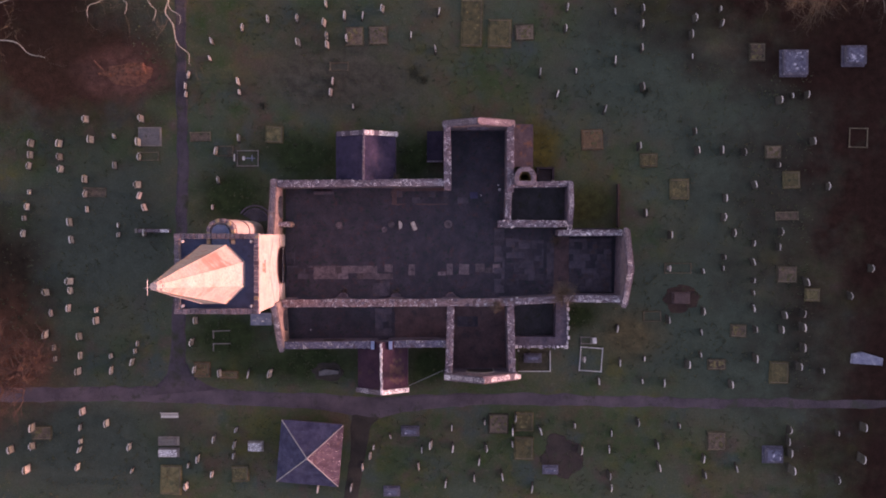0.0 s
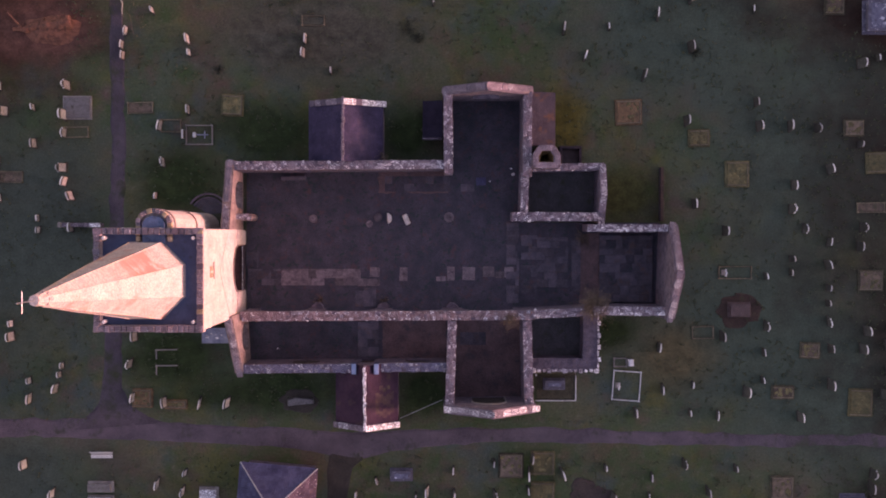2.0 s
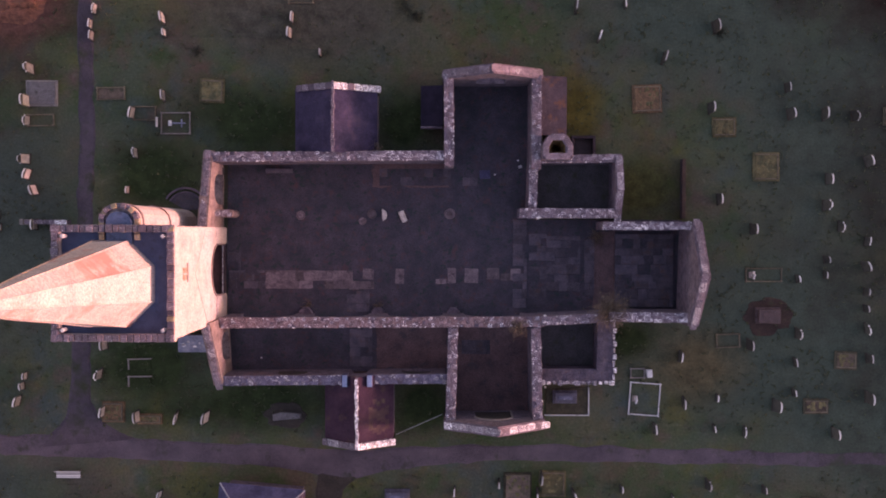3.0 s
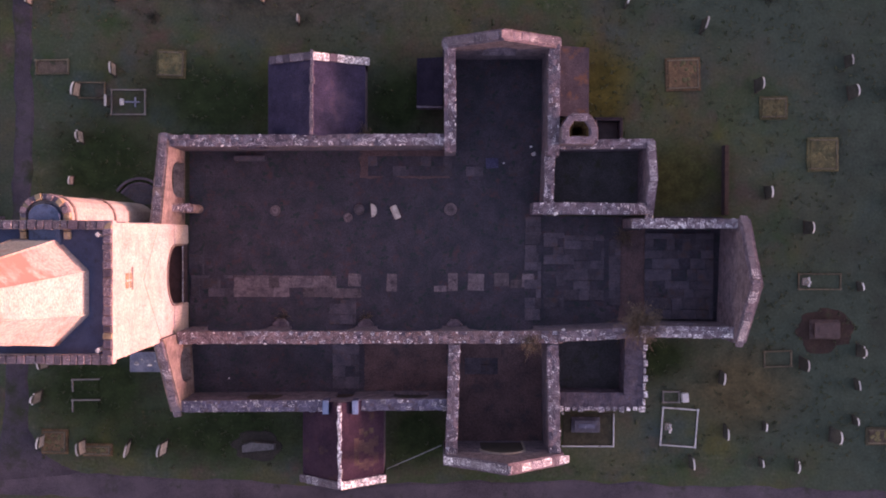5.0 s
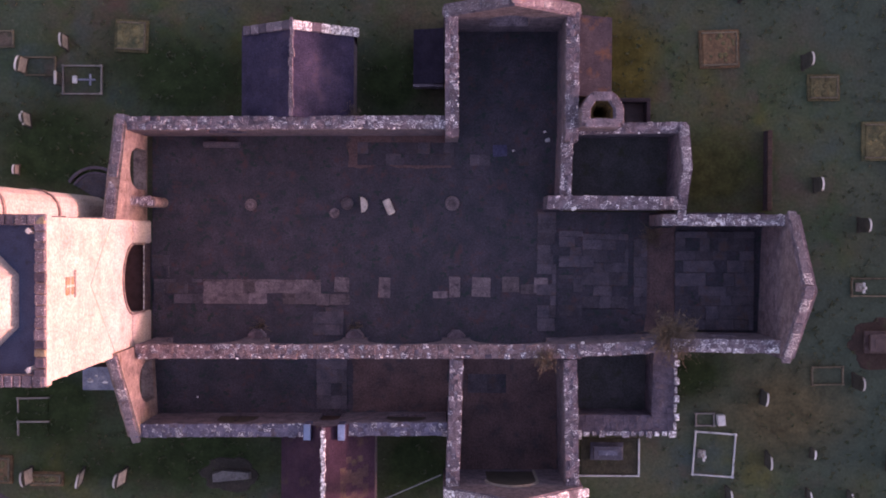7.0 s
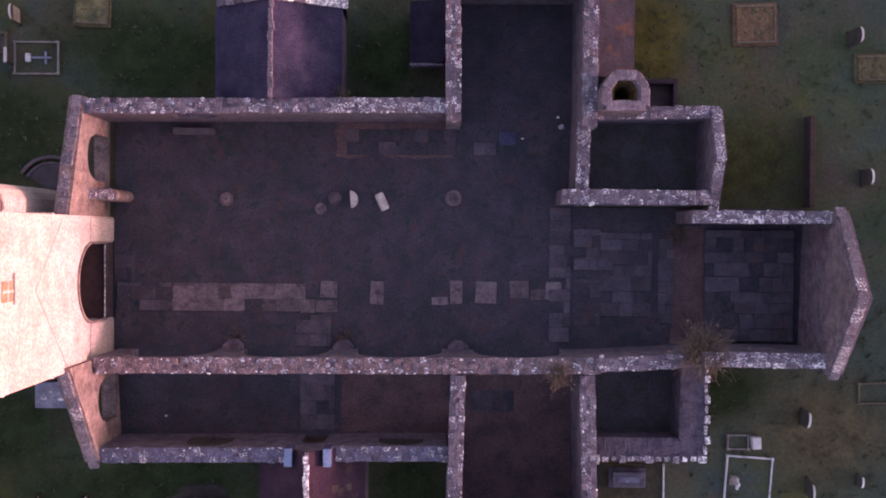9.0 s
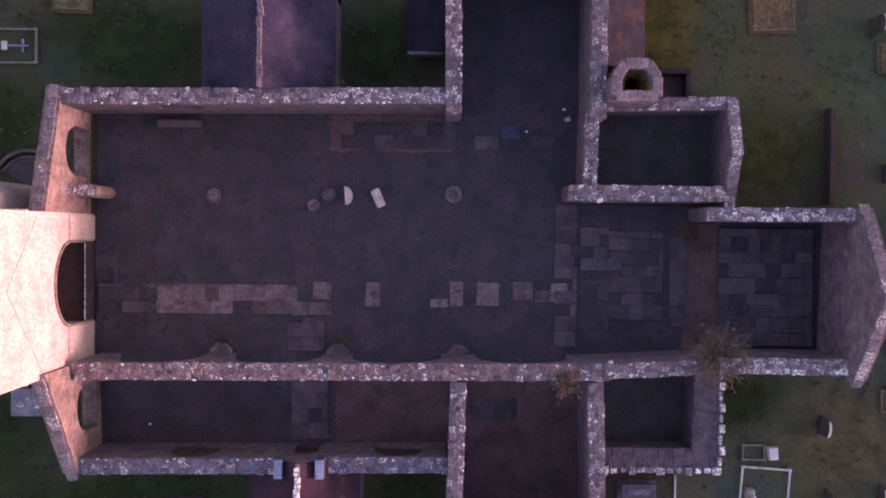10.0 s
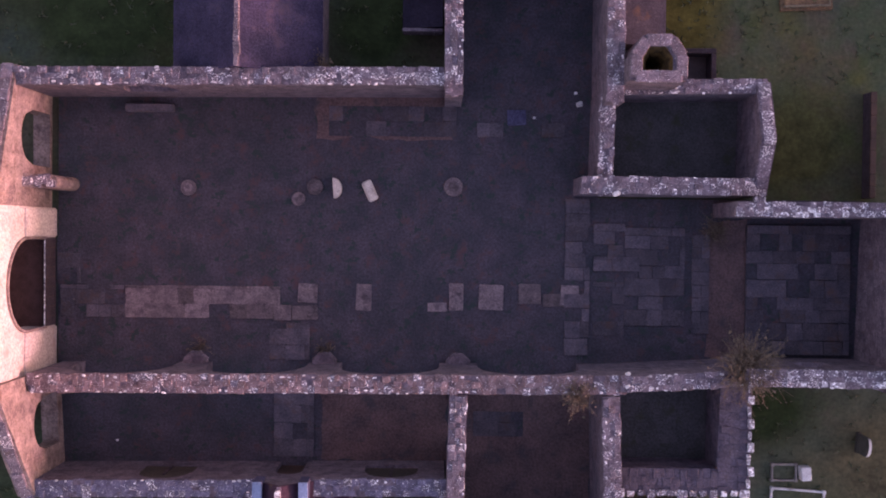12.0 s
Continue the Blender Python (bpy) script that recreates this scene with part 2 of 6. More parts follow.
SPECKLED = surface("speckled_cap_stone", (0.085, 0.074, 0.104), (0.165, 0.142, 0.182), 0.4, 0.06, 0.9, 0.9, None, ((0.94, 0.93, 0.98), 0.062, 0.50), 0.18)
ASHLAR = surface("tower_stone", (0.335, 0.280, 0.280), (0.465, 0.405, 0.400), 1.4, 0.10, 0.9, 0.4, ((0.32, 0.215, 0.20), 1.6, 0.28), ((0.56, 0.50, 0.50), 0.3, 0.2), 0.0, 0.0, (0.8, 0.35), 0.25)
SCAR = surface("scarred_stone", (0.24, 0.175, 0.165), (0.36, 0.28, 0.27), 0.6, 0.08, 0.9, 0.4)
SPIRE = surface("spire_render", (0.33, 0.280, 0.280), (0.43, 0.378, 0.374), 1.6, 0.12, 0.85, 0.3, ((0.44, 0.22, 0.19), 2.2, 0.43), ((0.52, 0.47, 0.46), 0.4, 0.22))


def stain_face(m, facing, low, high, colour):
    """A broad stain with ragged ends on the faces that look towards facing, between two heights."""
    n, l = m.node_tree.nodes, m.node_tree.links
    base = n["Principled BSDF"].inputs["Base Color"]
    was = base.links[0].from_socket
    geo = n.new("ShaderNodeNewGeometry")
    dot, sep, wild, lift = n.new("ShaderNodeVectorMath"), n.new("ShaderNodeSeparateXYZ"), n.new("ShaderNodeTexNoise"), n.new("ShaderNodeMath")
    dot.operation, dot.inputs[1].default_value = "DOT_PRODUCT", facing
    l.new(geo.outputs["True Normal"], dot.inputs[0]), l.new(geo.outputs["Position"], sep.inputs[0]), l.new(geo.outputs["Position"], wild.inputs["Vector"])
    wild.inputs["Scale"].default_value, wild.inputs["Detail"].default_value = 1.1, 6.0
    lift.operation, lift.inputs[1].default_value = "MULTIPLY_ADD", 5.0
    l.new(wild.outputs["Fac"], lift.inputs[0]), l.new(sep.outputs["Z"], lift.inputs[2])
    amount = None
    for socket, a_, b_ in ((dot.outputs["Value"], 0.90, 0.93), (lift.outputs[0], low + 2.2, low + 3.2), (lift.outputs[0], high + 3.2, high + 1.8), (wild.outputs["Fac"], 0.34, 0.50)):
        r = n.new("ShaderNodeMapRange")
        r.inputs["From Min"].default_value, r.inputs["From Max"].default_value = a_, b_
        l.new(socket, r.inputs["Value"])
        if amount is None:
            amount = r.outputs["Result"]
        else:
            both = n.new("ShaderNodeMath")
            both.operation = "MULTIPLY"
            l.new(amount, both.inputs[0]), l.new(r.outputs["Result"], both.inputs[1])
            amount = both.outputs[0]
    x = n.new("ShaderNodeMix")
    x.data_type = "RGBA"
    l.new(amount, x.inputs["Factor"]), l.new(was, x.inputs[6])
    x.inputs[7].default_value = (*colour, 1)
    l.new(x.outputs[2], base)


stain_face(SPIRE, (0.70, 0.70, 0.12), 16.8, 21.6, (0.33, 0.215, 0.195))
LEAD = surface("lead_sheet", (0.026, 0.042, 0.090), (0.056, 0.084, 0.160), 1.0, 0.05, 0.75, 0.2, ((0.02, 0.024, 0.034), 0.9, 0.35))
SLATE = surface("porch_roof_slate", (0.018, 0.017, 0.040), (0.046, 0.040, 0.080), 1.2, 0.07, 0.85, 0.5, ((0.072, 0.052, 0.084), 1.2, 0.34), ((0.10, 0.085, 0.11), 0.2, 0.15), 0.06, gloss=0.15)
BLACK_SLATE = surface("near_black_slate", (0.010, 0.009, 0.020), (0.024, 0.020, 0.038), 0.8, 0.06, 0.85, 0.5, gloss=0.15)
FLAGS = surface("flagged_roof", (0.032, 0.024, 0.040), (0.070, 0.052, 0.072), 0.7, 0.07, 0.9, 0.7, ((0.14, 0.066, 0.044), 0.8, 0.44), ((0.17, 0.14, 0.15), 0.2, 0.2))
CAP_LEAD = surface("blue_cap_lead", (0.035, 0.062, 0.13), (0.075, 0.12, 0.22), 0.6, 0.05, 0.7, 0.3, ((0.025, 0.035, 0.06), 0.5, 0.4))
WINE_SLATE = surface("wine_red_slate", (0.022, 0.012, 0.026), (0.052, 0.028, 0.046), 1.4, 0.06, 0.85, 0.4, ((0.078, 0.054, 0.044), 1.1, 0.36), None, 0.06, gloss=0.15)
OLD_WINE = surface("lichened_wine_slate", (0.036, 0.022, 0.032), (0.076, 0.050, 0.048), 0.5, 0.06, 0.9, 0.4, ((0.096, 0.076, 0.056), 0.6, 0.44), None, 0.10, gloss=0.15)
HUT_SLATE = surface("hut_roof_slate", (0.034, 0.037, 0.080), (0.074, 0.074, 0.135), 1.0, 0.06, 0.8, 0.4, ((0.09, 0.075, 0.10), 0.9, 0.25), None, 0.16, gloss=0.15)
SPECK_SLATE = surface("lichened_hut_slate", (0.050, 0.036, 0.058), (0.10, 0.072, 0.10), 0.8, 0.06, 0.85, 0.5, ((0.10, 0.062, 0.062), 0.7, 0.3), ((0.70, 0.68, 0.70), 0.16, 0.30), 0.2, gloss=0.15)
TIMBER = surface("dark_timber", (0.025, 0.012, 0.010), (0.06, 0.028, 0.022), 0.5, 0.03, 0.75, 0.4)
LEAVES = surface("evergreen_leaves", (0.018, 0.030, 0.016), (0.05, 0.07, 0.035), 1.0, 0.1, 0.8, 0.2)
# shaded backs and sunlit rims are put into the slab's colour
HEADSTONE = surface("headstone", (0.024, 0.026, 0.024), (0.060, 0.060, 0.055), 0.5, 0.04, 0.85, 0.4, ((0.05, 0.050, 0.034), 0.4, 0.3), None, 0.4, lit_top=0.95)
PALE_LIT_FACE = surface("inscribed_face", (0.24, 0.215, 0.20), (0.44, 0.40, 0.38), 0.4, 0.04, 0.8, 0.3, ((0.14, 0.13, 0.11), 0.3, 0.3), None, 0.4)
KERB = surface("weathered_kerb", (0.14, 0.12, 0.12), (0.26, 0.24, 0.23), 0.5, 0.04, 0.9, 0.4, ((0.07, 0.075, 0.05), 0.5, 0.4), None, 0.3)
OCHRE = surface("ochre_lit_stone", (0.20, 0.145, 0.09), (0.40, 0.31, 0.21), 0.3, 0.05, 0.9, 0.5, ((0.24, 0.20, 0.20), 0.25, 0.5), None, 0.35)
GRANITE = surface("polished_granite", (0.055, 0.055, 0.090), (0.125, 0.12, 0.17), 0.5, 0.03, 0.6, 0.2, ((0.05, 0.05, 0.075), 0.6, 0.4), ((0.42, 0.42, 0.50), 0.25, 0.27), 0.3)
WHITE = surface("white_marble", (0.44, 0.44, 0.47), (0.66, 0.66, 0.69), 0.35, 0.04, 0.7, 0.3, ((0.16, 0.16, 0.18), 0.3, 0.42))
MOSSY = surface("mossy_slab", (0.072, 0.066, 0.034), (0.155, 0.130, 0.062), 0.5, 0.06, 0.95, 0.6, ((0.050, 0.060, 0.032), 0.7, 0.5), ((0.19, 0.17, 0.12), 0.2, 0.2), 0.3)
PLOT_RIM = surface("mossy_rim", (0.075, 0.062, 0.045), (0.19, 0.155, 0.11), 0.4, 0.05, 0.95, 0.6, ((0.05, 0.055, 0.03), 0.4, 0.4), None, 0.3)
GRAVEL = surface("grave_gravel", (0.062, 0.048, 0.040), (0.150, 0.108, 0.080), 0.4, 0.05, 0.95, 0.8, ((0.048, 0.054, 0.030), 0.6, 0.45), ((0.2, 0.17, 0.13), 0.15, 0.2), 0.35)
BROWN_MOSS = surface("brown_moss", (0.026, 0.015, 0.008), (0.19, 0.115, 0.035), 0.3, 0.06, 0.95, 0.8)
PLOT_EDGE = surface("sunken_plot_edge", (0.036, 0.034, 0.022), (0.088, 0.076, 0.050), 0.4, 0.05, 0.95, 0.7, ((0.04, 0.05, 0.026), 0.5, 0.4), None, 0.3)
RUSTY = surface("rusty_moss_slab", (0.085, 0.052, 0.032), (0.21, 0.125, 0.068), 0.35, 0.06, 0.95, 0.7, ((0.06, 0.058, 0.034), 0.5, 0.4), ((0.24, 0.20, 0.14), 0.2, 0.2), 0.25)
SLAB_GREY = surface("grey_slab", (0.085, 0.08, 0.085), (0.17, 0.16, 0.17), 0.4, 0.05, 0.9, 0.5, ((0.06, 0.06, 0.055), 0.4, 0.4))
RED_TOMB = surface("dull_red_granite", (0.045, 0.026, 0.028), (0.092, 0.058, 0.060), 0.4, 0.03, 0.6, 0.2, ((0.12, 0.10, 0.10), 0.3, 0.3))
REDSTONE = surface("red_granite", (0.070, 0.032, 0.030), (0.135, 0.065, 0.060), 0.4, 0.03, 0.6, 0.2, ((0.05, 0.03, 0.03), 0.4, 0.3))
BARK = surface("bark", (0.24, 0.23, 0.20), (0.44, 0.42, 0.37), 0.4, 0.05, 0.95, 0.6)
TWIG = surface("twigs", (0.036, 0.032, 0.024), (0.080, 0.066, 0.048), 0.6, 0.05, 0.95, 0.4)
DIM_BARK = surface("dim_bark", (0.12, 0.11, 0.10), (0.24, 0.22, 0.20), 0.4, 0.05, 0.95, 0.6)
RED_TWIG = surface("red_brown_twigs", (0.034, 0.020, 0.017), (0.072, 0.042, 0.034), 0.6, 0.05, 0.95, 0.4)
DRYPLANT = surface("dry_plant", (0.085, 0.068, 0.050), (0.165, 0.125, 0.095), 0.4, 0.04, 0.95, 0.5)
METAL = surface("weathered_metal", (0.25, 0.26, 0.28), (0.42, 0.43, 0.46), 0.3, 0.03, 0.5, 0.1, None, None, 0.0, 0.8)


# ---- mesh helpers ----
def link(name, bm, material, parent=None, smooth=False):
    me = bpy.data.meshes.new(name)
    bm.normal_update()
    bm.to_mesh(me)
    bm.free()
    if smooth:
        for p in me.polygons:
            p.use_smooth = True
    me.materials.append(material)
    ob = new(name, me)
    ob.parent = parent
    return ob


def part(name, bm, material, parent, label="", smooth=False):
    return tagged(link(name, bm, material, parent, smooth), label)


def thing(name, x=0, y=0, z=0, turn=0):
    ob = new(name)
    ob.matrix_basis = pose(x, y, z, 0, 0, turn)
    return ob


def prism(bm, ring, z0, z1, inset=0.0):
    """A closed solid over a plan ring (counter-clockwise); z0, z1: heights or lists of heights."""
    n = len(ring)
    z0 = z0 if isinstance(z0, (list, tuple)) else [z0] * n
    z1 = z1 if isinstance(z1, (list, tuple)) else [z1] * n
    cx, cy = sum(p[0] for p in ring) / n, sum(p[1] for p in ring) / n
    lo = [bm.verts.new((x, y, z)) for (x, y), z in zip(ring, z0)]
    hi = [bm.verts.new((cx + (x - cx) * (1 - inset), cy + (y - cy) * (1 - inset), z)) for (x, y), z in zip(ring, z1)]
    bm.faces.new(lo[::-1])
    bm.faces.new(hi)
    for i in range(n):
        bm.faces.new((lo[i], lo[(i + 1) % n], hi[(i + 1) % n], hi[i]))


def rect(x0, y0, x1, y1):
    return [(x0, y0), (x1, y0), (x1, y1), (x0, y1)]


def block(x0, y0, z0, x1, y1, z1, bevel=0.0):
    bm = bmesh.new()
    prism(bm, rect(x0, y0, x1, y1), z0, z1)
    if bevel:
        bmesh.ops.bevel(bm, geom=bm.edges[:], offset=bevel, segments=1, affect="EDGES")
    return bm


def tube(bm, a, b, ra, rb, sides=6):
    a, b = Vector(a), Vector(b)
    q = (b - a).to_track_quat("Z", "Y")
    rings = []
    for c, r in ((a, ra), (b, rb)):
        rings.append([bm.verts.new(c + q @ Vector((r * math.cos(2 * math.pi * i / sides), r * math.sin(2 * math.pi * i / sides), 0))) for i in range(sides)])
    for i in range(sides):
        j = (i + 1) % sides
        bm.faces.new((rings[0][i], rings[0][j], rings[1][j], rings[1][i]))
    bm.faces.new(rings[0][::-1])
    bm.faces.new(rings[1])


def skin(bm, points, radii, sides=9):
    """One bent, tapered skin along points."""
    rings = []
    for i, p in enumerate(points):
        d = Vector(points[min(i + 1, len(points) - 1)]) - Vector(points[max(i - 1, 0)])
        q = d.to_track_quat("Z", "Y")
        rings.append([bm.verts.new(Vector(p) + q @ Vector((radii[i] * math.cos(2 * math.pi * k / sides), radii[i] * math.sin(2 * math.pi * k / sides), 0))) for k in range(sides)])
    for r0, r1 in zip(rings, rings[1:]):
        for k in range(sides):
            j = (k + 1) % sides
            bm.faces.new((r0[k], r0[j], r1[j], r1[k]))
    bm.faces.new(rings[0][::-1])
    bm.faces.new(rings[-1])


def stone_mesh(seed, material, worn=0.1):
    """A unit stone with worn corners, centred over its base."""
    rng = random.Random(seed)
    bm = bmesh.new()
    prism(bm, rect(-0.5, -0.5, 0.5, 0.5), 0, 1)
    bmesh.ops.bevel(bm, geom=bm.edges[:], offset=worn, segments=1, affect="EDGES")
    for v in bm.verts:
        v.co += Vector((rng.uniform(-0.03, 0.03), rng.uniform(-0.03, 0.03), rng.uniform(-0.06, 0.06) if v.co.z > 0.5 else 0))
    me = bpy.data.meshes.new("stone")
    bm.to_mesh(me)
    bm.free()
    me.materials.append(material)
    return me


CAPS = [stone_mesh(i, CAPSTONE) for i in range(5)]
RED_CAPS = [stone_mesh(i, RED_CAP) for i in range(5)]
BLUE_CAPS = [stone_mesh(i, BLUE_CAP) for i in range(5)]
PALE = [stone_mesh(i, LICHEN) for i in range(5, 9)]
SPECKS = [stone_mesh(i, SPECKLED) for i in range(50, 54)]
STUDS = [stone_mesh(i, STUD, 0.2) for i in range(90, 93)]
DULLS = [stone_mesh(i, DULL_CAP) for i in range(80, 84)]
PAVES = [stone_mesh(i, PAVING, 0.035) for i in range(9, 12)]
DIM_PAVES = [stone_mesh(i, DIM_PAVING, 0.035) for i in range(12, 15)]


def piece(name, mesh, m, size, parent):
    ob = new(name, mesh)
    ob.parent = parent
    ob.matrix_basis = m @ Matrix.Diagonal((*size, 1))
    return ob


# ---- ground ----
def ground_z(x, y):
    fade = max(0.0, 1 - max(abs(x), abs(y)) / 75)
    return 0.07 * fade * noise.noise((x * 0.11, y * 0.11, 0))


def sheet(name, xs, ys, material, lift=0.0, keep=None):
    bm = bmesh.new()
    vs = {}
    for i, x in enumerate(xs):
        for j, y in enumerate(ys):
            vs[i, j] = bm.verts.new((x, y, ground_z(x, y) + lift))
    for i in range(len(xs) - 1):
        for j in range(len(ys) - 1):
            bm.faces.new((vs[i, j], vs[i + 1, j], vs[i + 1, j + 1], vs[i, j + 1]))
    return link(name, bm, material)


steps = [-2500, -600, -200, -100] + [-70 + 2.0 * i for i in range(71)] + [100, 200, 600, 2500]
ground = sheet("ground", steps, steps, TURF)
tagged(ground, "dim dewy churchyard grass with mossy patches", "grass", "", "structure")


def ribbon(name, points, material, lift, label, category):
    """A strip draped on the ground: (x, y, half width) along its middle."""
    bm = bmesh.new()
    fine = []
    for (x0, y0, w0), (x1, y1, w1) in zip(points, points[1:]):
        n = max(2, int(math.hypot(x1 - x0, y1 - y0) / 0.7))
        fine += [(x0 + (x1 - x0) * i / n, y0 + (y1 - y0) * i / n, w0 + (w1 - w0) * i / n) for i in range(n)]
    fine.append(points[-1])
    rows = []
    for i, (x, y, w) in enumerate(fine):
        p, q = fine[max(i - 2, 0)], fine[min(i + 2, len(fine) - 1)]
        d = Vector((q[0] - p[0], q[1] - p[1])).normalized()
        side = Vector((-d.y, d.x))
        row = []
        for k in range(7):
            s = (k / 3 - 1) * (w + 0.28 * noise.noise((x * 0.7, y * 0.7, 10.0 * (k // 4))) + 0.10 * noise.noise((x * 2.3, y * 2.3, 10.0 * (k // 4))))
            px, py = x + side.x * s, y + side.y * s
            row.append(bm.verts.new((px, py, ground_z(px, py) + (lift if 0 < k < 6 else -0.04))))
        rows.append(row)
    for r0, r1 in zip(rows, rows[1:]):
        for k in range(6):
            bm.faces.new((r0[k], r1[k], r1[k + 1], r0[k + 1]))
    bmesh.ops.recalc_face_normals(bm, faces=bm.faces[:])
    return tagged(link(name, bm, material), label, category, "", "structure")


ribbon("path_main", [(-70, -14.6, 0.9), (-43, -14.3, 0.85), (-35, -14.2, 0.85), (-29, -14.2, 0.9), (-23, -14.4, 0.95), (-17, -14.7, 0.9), (-13, -14.9, 0.95), (-9.5, -15.3, 1.15), (-7, -15.6, 1.3), (-4, -15.2, 1.0), (1, -14.8, 0.8),
                     (8, -14.7, 0.7), (14, -14.85, 0.65), (20, -15.0, 0.62), (27, -15.1, 0.58)], PATH, 0.035, "worn grey-violet asphalt churchyard path", "path")
ribbon("path_east", [(26.4, -15.1, 0.56), (30, -15.1, 0.55), (43, -15.2, 0.52), (70, -15.4, 0.5)], FADED_PATH, 0.031, "faded mossy asphalt path running out into the grass", "path")
ribbon("path_north", [(-25.4, 40, 0.6), (-25.5, 21, 0.6), (-25.4, 13.4, 0.62), (-25.3, 7.8, 0.65), (-25.5, 2.3, 0.7), (-25.8, -6.6, 0.78), (-25.85, -9.5, 0.8), (-25.85, -11.1, 0.95), (-25.85, -12.1, 1.4), (-25.8, -12.9, 2.2), (-25.75, -13.5, 3.2), (-25.7, -14.1, 4.6)],
       MOSS_PATH, 0.045, "narrow asphalt path beside the tower", "path")
ribbon("path_south", [(-7.2, -15.6, 1.9), (-8.0, -17.0, 1.2), (-8.3, -19.8, 0.95), (-9.0, -24.3, 0.85), (-10, -40, 0.85)], EARTH, 0.030, "trodden dark earth track beside the hut", "path")


def blob_patch(name, x, y, rx, ry, material, lift, label, category, seed):
    bm = bmesh.new()
    rings = []
    for k in range(1, 9):
        ring = []
        for i in range(48):
            a_ = 2 * math.pi * i / 48
            r = k / 8 * (1 + 0.35 * noise.noise((math.cos(a_) * 1.4 + seed, math.sin(a_) * 1.4, 2)) + 0.12 * noise.noise((math.cos(a_) * 6 + seed, math.sin(a_) * 6, 5)))
            px, py = x + rx * r * math.cos(a_), y + ry * r * math.sin(a_)
            ring.append(bm.verts.new((px, py, ground_z(px, py) + (lift if k < 8 else -0.06))))
        rings.append(ring)
    bm.faces.new(rings[0])
    for r0, r1 in zip(rings, rings[1:]):
        for i in range(48):
            bm.faces.new((r0[i], r1[i], r1[(i + 1) % 48], r0[(i + 1) % 48]))
    return tagged(link(name, bm, material), label, category, "", "structure")


# ---- the ruined church ----

